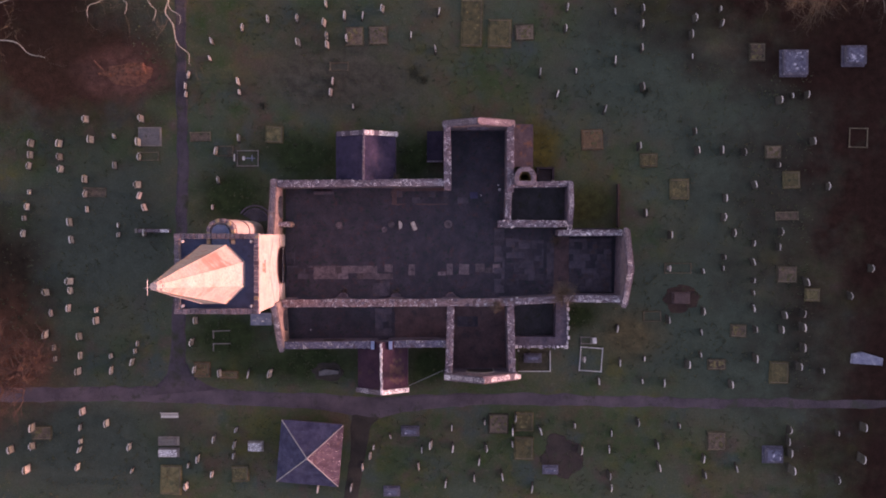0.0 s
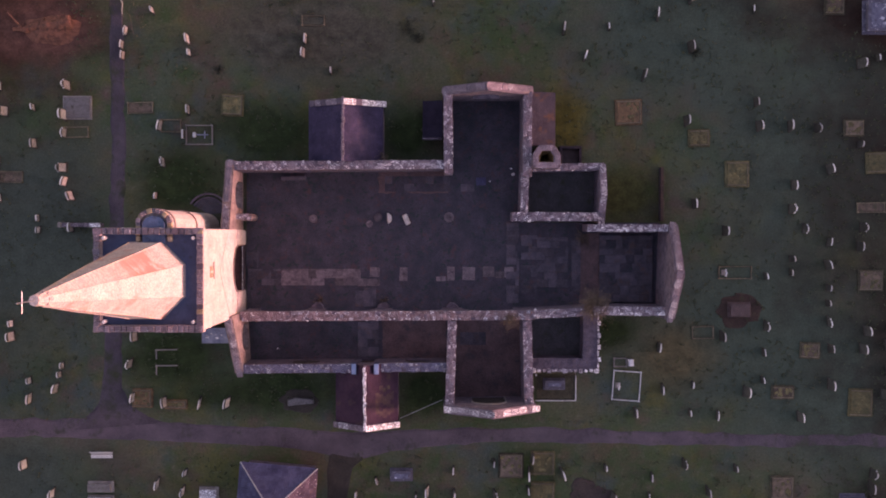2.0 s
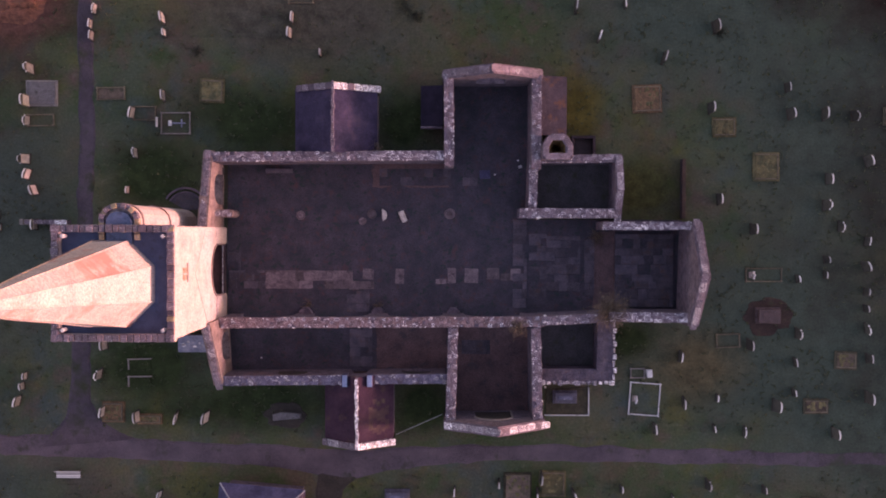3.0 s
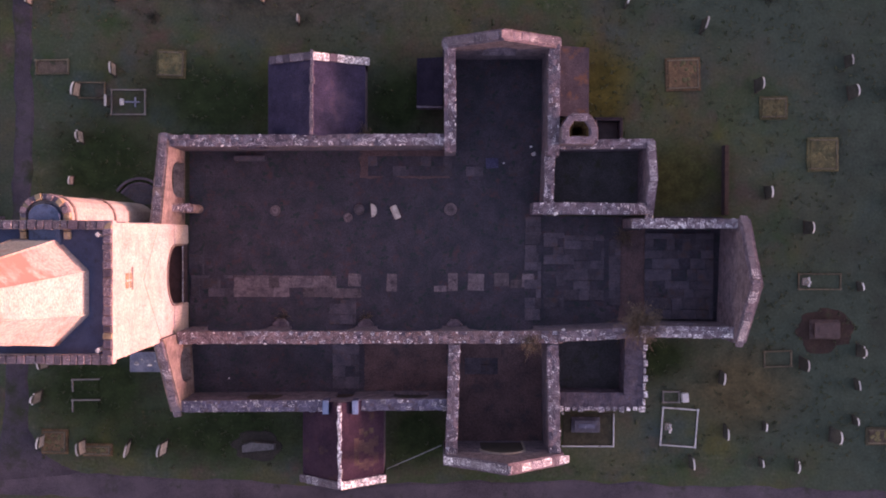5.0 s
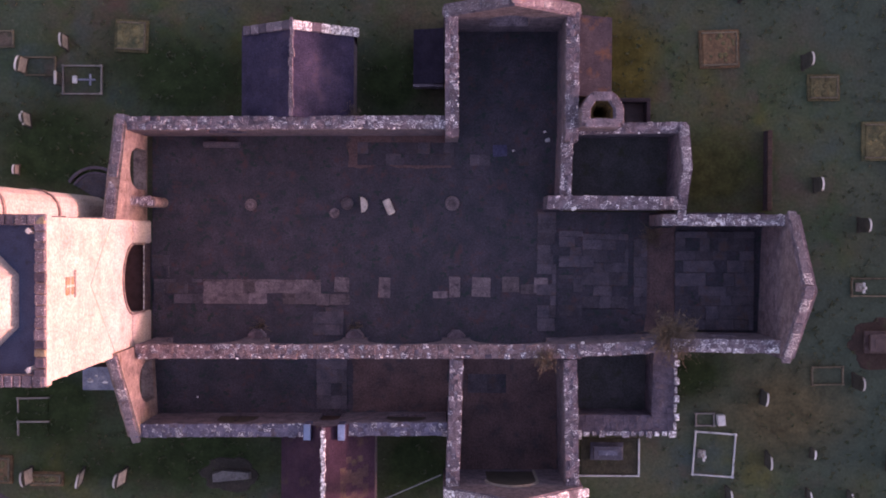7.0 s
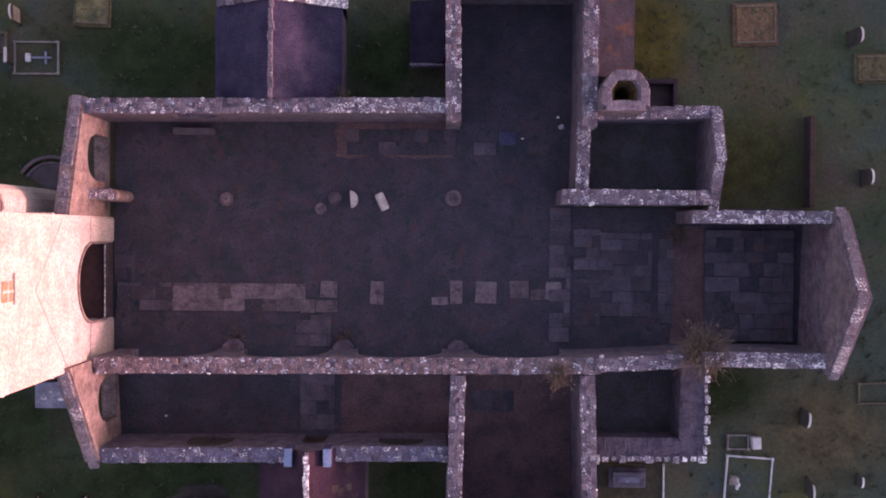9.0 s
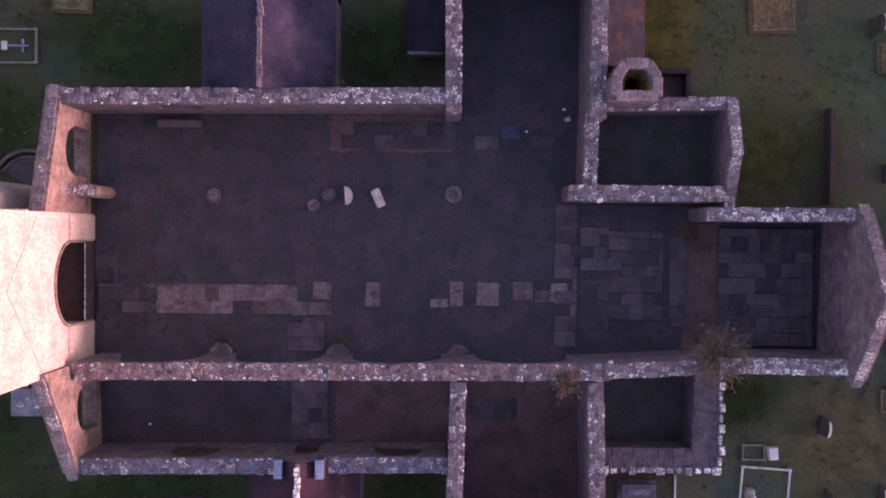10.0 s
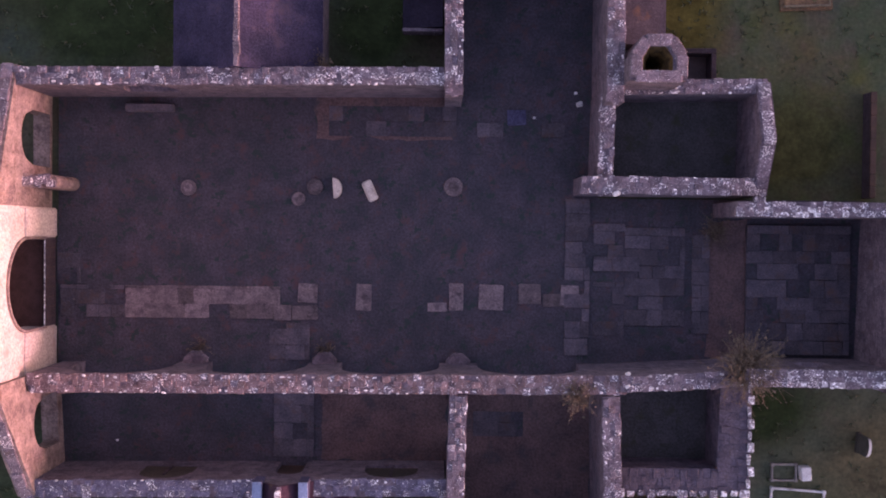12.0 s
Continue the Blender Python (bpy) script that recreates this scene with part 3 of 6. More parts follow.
def wall(name, p0, p1, thick, profile, label, openings=(), caps="stone", step=0.3, base=-0.2, rough=0.06, pale=(0.1, 0.1, 0.1), material=None, dull=False, grow=False, dots=(0.0, 0.0), stones=None):
    """A thick wall along p0-p1 (its middle line). profile: (distance, height) of its top. openings: (from, to, sill, spring), with a
    round head of the opening's width over the spring. Cap stones lie on the top as pieces of it; dots: how many small pale stones
    stud its two edges."""
    p0, p1 = Vector(p0), Vector(p1)
    d = p1 - p0
    length = d.length
    d.normalize()
    side = Vector((-d.y, d.x)) * thick / 2

    def top(s):
        for (s0, z0), (s1, z1) in zip(profile, profile[1:]):
            if s <= s1:
                return z0 + (z1 - z0) * (s - s0) / max(s1 - s0, 1e-6)
        return profile[-1][1]

    cuts = {0.0, length}
    cuts |= {min(max(s, 0), length) for s, _ in profile}
    cuts |= {i * step for i in range(1, int(length / step) + 1) if i * step < length}
    for o in openings:
        cuts |= {o[0] + (o[1] - o[0]) * i / 10 for i in range(11)}
    cuts = sorted(cuts)
    cuts = [c for i, c in enumerate(cuts) if i == 0 or c - cuts[i - 1] > 0.004]
    bm = bmesh.new()

    def jag(s):
        return top(s) + rough * noise.noise((p0.x + s * 1.7, p0.y * 1.3, 3))

    def spans(s0, s1):
        mid = (s0 + s1) / 2
        for o0, o1, sill, spring in openings:
            if o0 < mid < o1:
                r, c = (o1 - o0) / 2, (o0 + o1) / 2
                head = [spring + math.sqrt(max(r * r - (s - c) ** 2, 0)) for s in (s0, s1)]
                out = [((base, base), (sill, sill), 1)] if sill > 0.01 else []
                if head[0] < jag(s0) - 0.05 and head[1] < jag(s1) - 0.05:
                    out.append((head, (jag(s0), jag(s1)), 2))
                return out
        return [((base, base), (jag(s0), jag(s1)), 0)]

    strips = [(s0, s1, spans(s0, s1)) for s0, s1 in zip(cuts, cuts[1:])]
    for i, (s0, s1, sp) in enumerate(strips):
        for lo, hi, kind in sp:
            a0, a1 = p0 + d * s0, p0 + d * s1
            v = [bm.verts.new((q.x, q.y, z)) for q, z in ((a0 + side, lo[0]), (a1 + side, lo[1]), (a1 + side, hi[1]), (a0 + side, hi[0]),
                                                         (a0 - side, lo[0]), (a1 - side, lo[1]), (a1 - side, hi[1]), (a0 - side, hi[0]))]
            bm.faces.new((v[1], v[0], v[3], v[2]))
            bm.faces.new((v[4], v[5], v[6], v[7]))
            bm.faces.new((v[3], v[7], v[6], v[2]))
            bm.faces.new((v[0], v[1], v[5], v[4]))
            for end, (b0, b1, b2, b3) in ((i - 1, (0, 4, 7, 3)), (i + 1, (1, 2, 6, 5))):
                if not (0 <= end < len(strips)) or len(strips[end][2]) != len(sp) or strips[end][2][0][2] != sp[0][2]:
                    bm.faces.new((v[b0], v[b1], v[b2], v[b3]))
    bmesh.ops.remove_doubles(bm, verts=bm.verts[:], dist=0.001)
    bmesh.ops.recalc_face_normals(bm, faces=bm.faces[:])
    ob = tagged(link(name, bm, material or RUBBLE), label, "wall", "", "structure")
    rng = random.Random(name + str(round(p0.x * 10)) + str(round(p0.y * 10)))
    if caps:
        turn = math.degrees(math.atan2(d.y, d.x))
        lanes = 1 if caps == "coping" else 3
        for lane in range(lanes):
            s = rng.uniform(-0.1, 0.1)
            while s < length - 0.1:
                ln = rng.uniform(0.16, 0.36) if caps == "stone" else rng.uniform(0.4, 0.7)
                mid = min(max(s + ln / 2, 0.05), length - 0.05)
                gap = any(o0 - 0.05 < mid < o1 + 0.05 and spring + (o1 - o0) / 2 > top(mid) - 0.05 for o0, o1, _, spring in openings)
                if not gap and (caps == "coping" or rng.random() > 0.04):
                    slope = math.degrees(math.atan2(top(mid + 0.1) - top(mid - 0.1), 0.2))
                    across = 0.0 if lanes == 1 else (lane - 1) * thick * 0.30
                    c = p0 + d * mid + side.normalized() * (across + rng.uniform(-0.03, 0.03))
                    width = 0.44 if lanes == 1 else thick * rng.uniform(0.34, 0.42)
                    m = pose(c.x, c.y, top(mid) - 0.11 + rng.uniform(-0.02, 0.02), rng.uniform(-3, 3), -slope + rng.uniform(-2, 2), turn + rng.uniform(-5, 5) * (caps == "stone"))
                    pool = (stones or (DULLS if dull else CAPS)) if rng.random() > (pale[lane] * (1.7 * mid / length if grow else 1) + 0.1 if caps == "stone" else pale[1] * 5) else SPECKS * 2 + PALE if pale[lane] >= 0.6 else SPECKS
                    piece("stone", rng.choice(pool), m, ((ln + 0.01) / math.cos(radians(slope)), width, rng.uniform(0.12, 0.18)), ob)
                s += ln
    for edge, share in zip((1, -1), dots):
        s = rng.uniform(0.1, 0.3)
        while share and s < length - 0.15:
            if rng.random() < share * (0.25 + 0.75 * max(0, noise.noise((p0.x + s * 0.5, p0.y, edge)) + 0.4)):
                c = p0 + d * s + side * edge * rng.uniform(0.62, 0.96)
                m = pose(c.x, c.y, top(s) - 0.005, rng.uniform(-6, 6), rng.uniform(-6, 6), math.degrees(math.atan2(d.y, d.x)) + rng.uniform(-20, 20))
                piece("stone", rng.choice(STUDS), m, (rng.uniform(0.06, 0.18), rng.uniform(0.04, 0.09), 0.06), ob)
            s += rng.uniform(0.2, 0.36)
    return ob


T = 0.66
EAVE = 3.45
wall("wall_nave_north", (-15.6, 6.17), (0.5, 6.30), T, [(0, EAVE), (16.1, EAVE + 0.1)], "roofless rubble nave wall with lichened top", [(3.6, 5.6, 1.6, 2.3)], pale=(0.4, 0.45, 0.1), grow=True, dots=(0.15, 0.9))
wall("wall_west_gable_north", (-15.92, 6.6), (-15.92, 1.4), T, [(0, EAVE - 0.1), (5.2, 5.1)], "half of a broken west gable beside the tower, with a dark doorway", [(1.5, 3.6, 0.25, 1.9)], "coping", material=SUNLIT_STONE, pale=(0, 0.02, 0))
wall("wall_west_gable_south", (-15.55, -4.9), (-15.3, -9.4), T, [(0, 6.0), (4.5, 3.1)], "sloping west wall of the roofless aisle", [(1.0, 3.0, 0.6, 1.9)], "coping", material=SUNLIT_STONE, pale=(0, 0.05, 0))
wall("wall_transept_north_west", (0.38, 11.7), (0.44, 5.6), T, [(0, EAVE + 0.3), (6.1, EAVE + 0.2)], "roofless transept wall of lichened rubble", dots=(0.5, 0.15))
wall("wall_transept_north_east", (6.32, 11.7), (6.32, 5.4), T, [(0, EAVE + 0.3), (6.3, EAVE + 0.2)], "roofless transept wall of lichened rubble", dots=(0.5, 0.15))
wall("wall_transept_north_gable", (0.0, 11.75), (6.72, 11.80), T, [(0, EAVE + 0.1), (3.3, 6.1), (6.72, EAVE + 0.1)], "transept gable with coping stones", [(2.3, 4.3, 1.5, 3.0)], "coping", pale=(0, 0.05, 0))
wall("wall_vestry_west", (6.25, 5.9), (6.15, 2.1), T - 0.08, [(0, 2.6), (3.8, 2.6)], "roofless vestry wall with white lichen", pale=(0.5, 0.3, 0.2), dots=(0.6, 0.9))
wall("wall_vestry_north", (6.6, 6.12), (12.3, 6.22), T - 0.1, [(0, 2.5), (5.5, 2.4)], "roofless vestry wall of grey rubble", dots=(0.1, 0.6))
wall("wall_vestry_east", (12.12, 6.38), (12.04, 2.1), T - 0.1, [(0, 2.4), (2.2, 3.3), (4.1, 2.4)], "small vestry gable of pale stone", [], "coping", pale=(0, 0.10, 0))
wall("wall_vestry_south", (5.3, 2.42), (11.9, 2.40), T, [(0, 2.8), (5.5, 2.8), (6.6, 2.5)], "roofless wall between vestry and chancel", pale=(0.25, 0.15, 0.15), dots=(0.7, 0.4))
wall("wall_chancel_north", (10.9, 1.56), (17.3, 1.56), T - 0.1, [(0, 3.5), (6.4, 3.6)], "chancel wall with pale lichen on its top", [(2.6, 3.8, 1.4, 2.4)], pale=(0.8, 0.7, 0.4))
wall("wall_chancel_east", (17.2, 1.85), (17.0, -5.25), T + 0.05, [(0, 3.7), (3.6, 6.4), (7.1, 3.7)], "chancel east gable with coping stones", [], "coping", pale=(0, 0.07, 0))
wall("wall_chancel_south", (11.3, -4.63), (17.1, -4.67), T, [(0, 3.6), (5.8, 3.6)], "chancel wall of grey rubble", [(2.4, 3.6, 1.4, 2.4)], pale=(0.6, 0.5, 0.3))
wall("wall_choir_south", (6.7, -4.92), (11.3, -4.68), T - 0.05, [(0, 3.6), (3.2, 3.6), (4.6, 3.2)], "ragged wall between choir and side chapel", dots=(0.4, 0.4))
wall("wall_arcade", (-15.1, -5.1), (6.8, -4.98), T + 0.05, [(0, EAVE), (21.9, EAVE)], "nave arcade with four round arches",
     [(0.9, 4.7, 0, 1.4), (6.0, 9.9, 0, 1.35), (11.2, 15.1, 0, 1.35), (16.6, 20.6, 0, 1.3)], rough=0.03, pale=(0.06, 0.0, 0.06), dots=(0.85, 1.0), stones=RED_CAPS)
wall("wall_aisle_south", (-15.3, -9.1), (-6.5, -9.02), T, [(0, 3.1), (8.8, 3.1)], "roofless aisle wall with a round-headed window", [(3.82, 5.88, 0.9, 1.8)], dots=(0.7, 0.1), stones=BLUE_CAPS)
wall("wall_aisle_south", (-5.05, -8.99), (0.25, -8.93), T, [(0, 3.1), (5.3, 3.1)], "roofless aisle wall with a round-headed window", [(2.22, 4.28, 0.9, 1.8)], dots=(0.7, 0.1), stones=BLUE_CAPS)
wall("wall_transept_south_west", (0.73, -5.4), (0.55, -12.1), T, [(0, 3.5), (6.7, 3.6)], "roofless south transept wall of rubble", [(0.8, 2.6, 0, 1.6)], dots=(0.85, 0.3))
wall("wall_transept_south_east", (6.35, -5.4), (6.5, -12.1), T, [(0, 3.5), (6.7, 3.6)], "roofless south transept wall of rubble", dots=(0.3, 0.8))
wall("wall_transept_south_gable", (0.1, -12.0), (7.0, -11.95), T, [(0, 3.6), (3.55, 6.1), (6.9, 3.6)], "south transept gable with coping stones", [(2.2, 4.7, 0.5, 2.6)], "coping", stones=PALE[:2] + CAPS[:2])
chapel_east = wall("wall_chapel_east", (11.40, -5.1), (11.35, -9.3), 1.24, [(0, 2.0), (4.1, 1.9)], "low chapel wall with pale ragged stones on its edge", pale=(-0.1, -0.1, -0.1), dull=True)
chapel_south = wall("wall_chapel_south", (6.8, -8.88), (10.74, -8.92), 1.0, [(0, 1.9), (5.0, 1.9)], "low chapel wall with pale ragged stones on its edge", pale=(-0.1, -0.1, -0.1), dull=True)
rng = random.Random(31)
for k in range(9):
    y = -5.25 - k * 0.46
    piece("stone", rng.choice(PALE), pose(11.93 + (0.05 if k % 2 else -0.02) + rng.uniform(-0.02, 0.02), y, 1.93, 0, 0, 90 + rng.uniform(-5, 5)), (rng.uniform(0.3, 0.44), 0.24 if k % 2 else 0.13, 0.16), chapel_east)
for k in range(13):
    x = 7.0 + k * 0.4
    piece("stone", rng.choice(PALE + SPECKS), pose(x, -9.36 + rng.uniform(-0.03, 0.03), 1.83, 0, 0, rng.uniform(-8, 8)), (rng.uniform(0.22, 0.4), 0.22 if k % 3 else 0.32, 0.16), chapel_south)

bm = bmesh.new()
prism(bm, [(-16.0, 2.12), (-14.75, 2.08)] + [(-14.72 + 0.27 * math.sin(math.pi * i / 8), 2.35 - 0.27 * math.cos(math.pi * i / 8)) for i in range(9)] + [(-14.75, 2.62), (-16.0, 2.66)],
      -0.2, [3.0, 2.45] + [2.4] * 9 + [2.45, 3.0], 0.03)
stub = tagged(link("wall_tower_respond", bm, SUNLIT_STONE), "round-ended stub of wall jutting from the tower into the nave", "wall", "", "structure")
rng = random.Random(8)
for i in range(14):
    f_ = i / 13
    piece("stone", rng.choice(CAPS + SPECKS), pose(-15.85 + 1.25 * f_, 2.36 + rng.uniform(-0.16, 0.16), 2.86 - 0.42 * f_, 0, 18 * (1 - f_), rng.uniform(-20, 20)), (0.24, rng.uniform(0.2, 0.3), 0.1), stub)

for k, x in enumerate((-10.45, -1.8)):
    win_ = thing("window_%d" % (k + 1), x, -8.80 + 0.01 * k, 0.9)
    bm = bmesh.new()
    ring_ = [(-1.01, 0), (1.01, 0)] + [(1.01 * math.cos(math.pi * i / 10), 0.9 + 1.01 * math.sin(math.pi * i / 10)) for i in range(11)]
    f0, f1 = [bm.verts.new((p, 0, z)) for p, z in ring_], [bm.verts.new((p, 0.05, z)) for p, z in ring_]
    bm.faces.new(f0), bm.faces.new(f1[::-1])
    for i in range(len(ring_)):
        j = (i + 1) % len(ring_)
        bm.faces.new((f0[i], f1[i], f1[j], f0[j]))
    bmesh.ops.recalc_face_normals(bm, faces=bm.faces[:])
    pane = part("boarding", bm, EARTH, win_, "dark boarding")
    part("mullion", block(-0.05, 0.05, 0, 0.05, 0.10, 1.4), DARK_STONE, win_)
    tagged(win_, "round-headed aisle window closed with dark boards", "window", "aisle windows", "structure")

big = thing("window_3", 3.55, -11.62, 0.5)
bm = bmesh.new()
ring_ = [(-1.23, 0), (1.23, 0)] + [(1.23 * math.cos(math.pi * i / 14), 2.1 + 1.23 * math.sin(math.pi * i / 14)) for i in range(15)]
f0, f1 = [bm.verts.new((p, -0.10, z)) for p, z in ring_], [bm.verts.new((p, -0.05, z)) for p, z in ring_]
bm.faces.new(f0), bm.faces.new(f1[::-1])
for i in range(len(ring_)):
    j = (i + 1) % len(ring_)
    bm.faces.new((f0[i], f1[i], f1[j], f0[j]))
bmesh.ops.recalc_face_normals(bm, faces=bm.faces[:])
part("boarding", bm, EARTH, big, "dark boarding")
bm = bmesh.new()
for (p, q), (p2, q2) in zip(ring_[1:], ring_[2:]):
    tube(bm, (p * 1.06, 0.0, q), (p2 * 1.06, 0.0, q2), 0.08, 0.08, 5)
part("arch_moulding", bm, KERB, big, "pale moulding round the arch")
tagged(big, "wide round-headed transept window, boarded dark", "window", "", "structure")

# sunken dark floor within the walls
fl = bmesh.new()
for x0, y0, x1, y1 in ((-15.3, -5.0, 6.3, 6.1), (-15.2, -9.0, 0.6, -5.0), (0.4, 6.1, 6.3, 11.7), (0.6, -11.9, 6.4, -5.0), (6.3, -4.8, 17.0, 2.0)):
    prism(fl, rect(x0, y0, x1, y1), -0.1, 0.10)
tagged(link("floor", fl, FLOOR), "dark gravelly floor inside the roofless church", "floor", "", "structure")
for name, where_, words in (("floor_vestry", (6.3, 2.4, 11.85, 6.0), "grey gravel floor of the roofless vestry, lightened against its shade"), ("floor_chapel", (6.4, -9.0, 11.5, -4.8), "grey gravel floor of the roofless side chapel, lightened against its shade")):
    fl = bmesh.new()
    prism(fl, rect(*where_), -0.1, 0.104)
    tagged(link(name, fl, LIGHTENED_FLOOR), words, "floor", "", "structure")


for x0, y0, x1, y1 in ((1.0, -11.7, 6.1, -5.5), (-4.7, -8.6, 0.3, -5.5), (10.7, -4.3, 12.3, 1.2), (-5.0, 4.3, 0.5, 6.0)):
    ragged = bmesh.new()
    ring_ = []
    for (ax, ay), (bx_, by_) in (((x0, y0), (x1, y0)), ((x1, y0), (x1, y1)), ((x1, y1), (x0, y1)), ((x0, y1), (x0, y0))):
        for i in range(16):
            px, py = ax + (bx_ - ax) * i / 16, ay + (by_ - ay) * i / 16
            ring_.append((px + 0.22 * noise.noise((px * 1.3, py * 1.3, 4)), py + 0.22 * noise.noise((px * 1.3, py * 1.3, 9))))
    prism(ragged, ring_, 0.05, 0.106)
    tagged(link("floor_bare_earth", ragged, RED_EARTH), "bare red-brown earth on the ruin's floor", "floor", "", "structure")


def pave(name, label, x0, y0, x1, y1, size, seed, keep=1.0, z=0.10, slabs=PAVES):
    """Rough paving: slabs of their own over a rectangle of floor."""
    rng = random.Random(seed)
    bm = bmesh.new()
    prism(bm, rect(x0, y0, x1, y1), 0.02, z + 0.01)
    ob = tagged(link(name, bm, FLOOR), label, "paving", "", "structure")
    y = y0
    while y < y1 - 0.1:
        h = min(rng.uniform(0.8, 1.2) * size, y1 - y)
        x = x0
        while x < x1 - 0.1:
            w = min(rng.uniform(0.7, 1.7) * size, x1 - x)
            if rng.random() < keep:
                piece("paving_slab", rng.choice(slabs), pose(x + w / 2, y + h / 2, z - 0.02, rng.uniform(-0.8, 0.8), rng.uniform(-0.8, 0.8), rng.uniform(-1.5, 1.5)), (w - 0.014, h - 0.014, 0.07 + rng.uniform(0, 0.02)), ob)
            x += w
        y += h
    return ob


pave("floor_paving_strip", "row of worn paving slabs along the nave", -12.6, -2.95, -6.4, -1.65, 0.64, 3, 0.92)
pave("floor_paving_strip", "dim worn paving slabs along the nave", -15.2, -2.95, -12.6, -1.65, 0.64, 31, 0.85, slabs=DIM_PAVES)
pave("floor_paving_arch", "dim paving below the tower arch", -15.35, -1.6, -14.4, 0.2, 0.6, 33, 0.7, slabs=DIM_PAVES)
pave("floor_paving_choir", "worn violet paving slabs in the choir", 7.4, -3.1, 9.8, 0.85, 0.62, 5, 0.93, slabs=DIM_PAVES)
pave("floor_paving_choir", "row of brownish slabs in the choir", 6.15, -0.9, 7.4, 1.0, 0.55, 51, 0.6, slabs=DIM_PAVES)
pave("floor_paving_choir", "broken slabs at the choir's edge", 6.15, -4.2, 7.4, -1.35, 0.6, 52, 0.55, slabs=DIM_PAVES)
pave("floor_paving_choir", "pale slabs beside a dark slot in the choir", 6.15, -0.92, 8.0, -0.32, 0.46, 53, 0.95, 0.135, slabs=DIM_PAVES)
pave("floor_paving_step", "paved strip before the choir", 5.0, -4.3, 6.0, 2.0, 0.62, 6, 0.85, slabs=DIM_PAVES)
pave("floor_paving_chancel", "raised dim blue-violet paving in the chancel", 12.25, -4.2, 16.4, 1.0, 0.62, 7, 0.72, 0.22, slabs=DIM_PAVES)
pave("floor_paving_sill", "paved threshold below the chancel step", 10.1, -3.4, 10.8, 0.6, 0.5, 8, 0.9, slabs=DIM_PAVES)
pave("floor_paving_aisle", "paved band across nave and aisle", -6.8, -4.6, -5.2, -3.1, 0.6, 9, 0.8, slabs=DIM_PAVES)
pave("floor_paving_aisle", "paved band across the aisle", -6.6, -8.5, -5.0, -5.7, 0.7, 10, 0.7, slabs=DIM_PAVES)
pave("floor_paving_rubble", "broken paving below the north wall", -4.5, 4.4, 0.6, 5.6, 0.62, 11, 0.5, slabs=DIM_PAVES)
pave("floor_paving_rubble", "broken paving at the transept's mouth", 0.6, 4.4, 5.0, 5.3, 0.6, 12, 0.4, slabs=DIM_PAVES)
pave("floor_paving_transept", "worn paving in the south transept", 1.4, -7.6, 3.4, -6.6, 0.7, 14, 0.7, slabs=DIM_PAVES)
for i, (x, y, w, h) in enumerate(((-5.3, -1.9, 0.75, 0.75), (-6.3, -2.7, 0.7, 0.6), (-5.4, -2.7, 1.0, 0.55), (-3.05, -2.05, 0.6, 1.05), (0.65, -2.0, 0.58, 1.05),
                                  (-0.1, -2.42, 0.75, 0.35), (2.05, -2.0, 0.95, 1.0), (3.6, -1.85, 0.9, 0.78), (4.6, -2.1, 0.9, 0.5), (5.2, -1.9, 0.7, 0.8))):
    ob = tagged(piece("paving_slab", PAVES[i % 3], pose(x, y, 0.07, 0, 0, i % 3 - 1), (w, h, 0.09), None), "single worn paving slab set in the nave floor", "paving slab", "slabs along the nave")


ob = tagged(piece("paving_slab", stone_mesh(15, HUT_SLATE, 0.035), pose(3.0, 5.2, 0.07, 0, 0, 3), (0.75, 0.6, 0.08), None), "bluish slab lying in the transept's mouth", "paving slab")
for x, y, w in ((5.5, 5.75, 0.26), (5.35, 6.2, 0.13), (3.7, 5.2, 0.12), (-12.9, -7.9, 0.1)):
    ob = tagged(piece("loose_stone", STUDS[round(w * 100) % 3], pose(x, y, 0.09, 0, 0, 70 * w), (w, w * 0.8, w * 0.6), None), "small pale loose stone on the ruin's floor", "stone", "loose stones on the floor")


def round_stone(x, y, r, z=0.10, height=0.12, material=PAVING, label="round worn stone set in the nave floor"):
    ob = thing("round_stone", x, y, z - 0.02)
    bm = bmesh.new()
    ring = [(r * math.cos(2 * math.pi * i / 18), r * math.sin(2 * math.pi * i / 18)) for i in range(18)]
    prism(bm, ring, 0, height, 0.08)
    part("drum", bm, material, ob)
    bm = bmesh.new()
    prism(bm, [(0.55 * p, 0.55 * q) for p, q in ring], height, height + 0.03, 0.1)
    part("socket", bm, material, ob)
    return tagged(ob, label, "round stone", "round stones in the nave")


for x, y, r in ((-10.1, 2.27, 0.33), (-5.03, 2.36, 0.34), (-5.7, 1.86, 0.28), (0.5, 2.4, 0.4)):
    round_stone(x, y, r)


def half_disc_stone(x, y):
    bm = bmesh.new()
    ring = [(0.35 * math.cos(math.pi * i / 12 - math.pi / 2), 0.42 * math.sin(math.pi * i / 12 - math.pi / 2)) for i in range(13)]
    prism(bm, ring, 0, 0.35, 0.06)
    ob = link("grave_slab", bm, PALE_LIT_FACE)
    ob.matrix_basis = pose(x, y, 0.09, 0, 0, 4)
    tagged(ob, "pale half-round gravestone in the nave floor", "gravestone")


half_disc_stone(-4.3, 2.3)
ob = link("leaning_slab", block(-0.2, -0.42, 0, 0.2, 0.42, 0.3, 0.06), PALE_LIT_FACE)
ob.matrix_basis = pose(-2.85, 2.2, 0.09, 0, 8, 24)
tagged(ob, "pale leaning stone slab on the nave floor", "stone slab")
ob = link("stone_bench", block(-0.95, -0.16, 0, 0.95, 0.16, 0.4, 0.05), DIM_PAVING)
ob.matrix_basis = pose(-11.6, 5.42, 0.09)
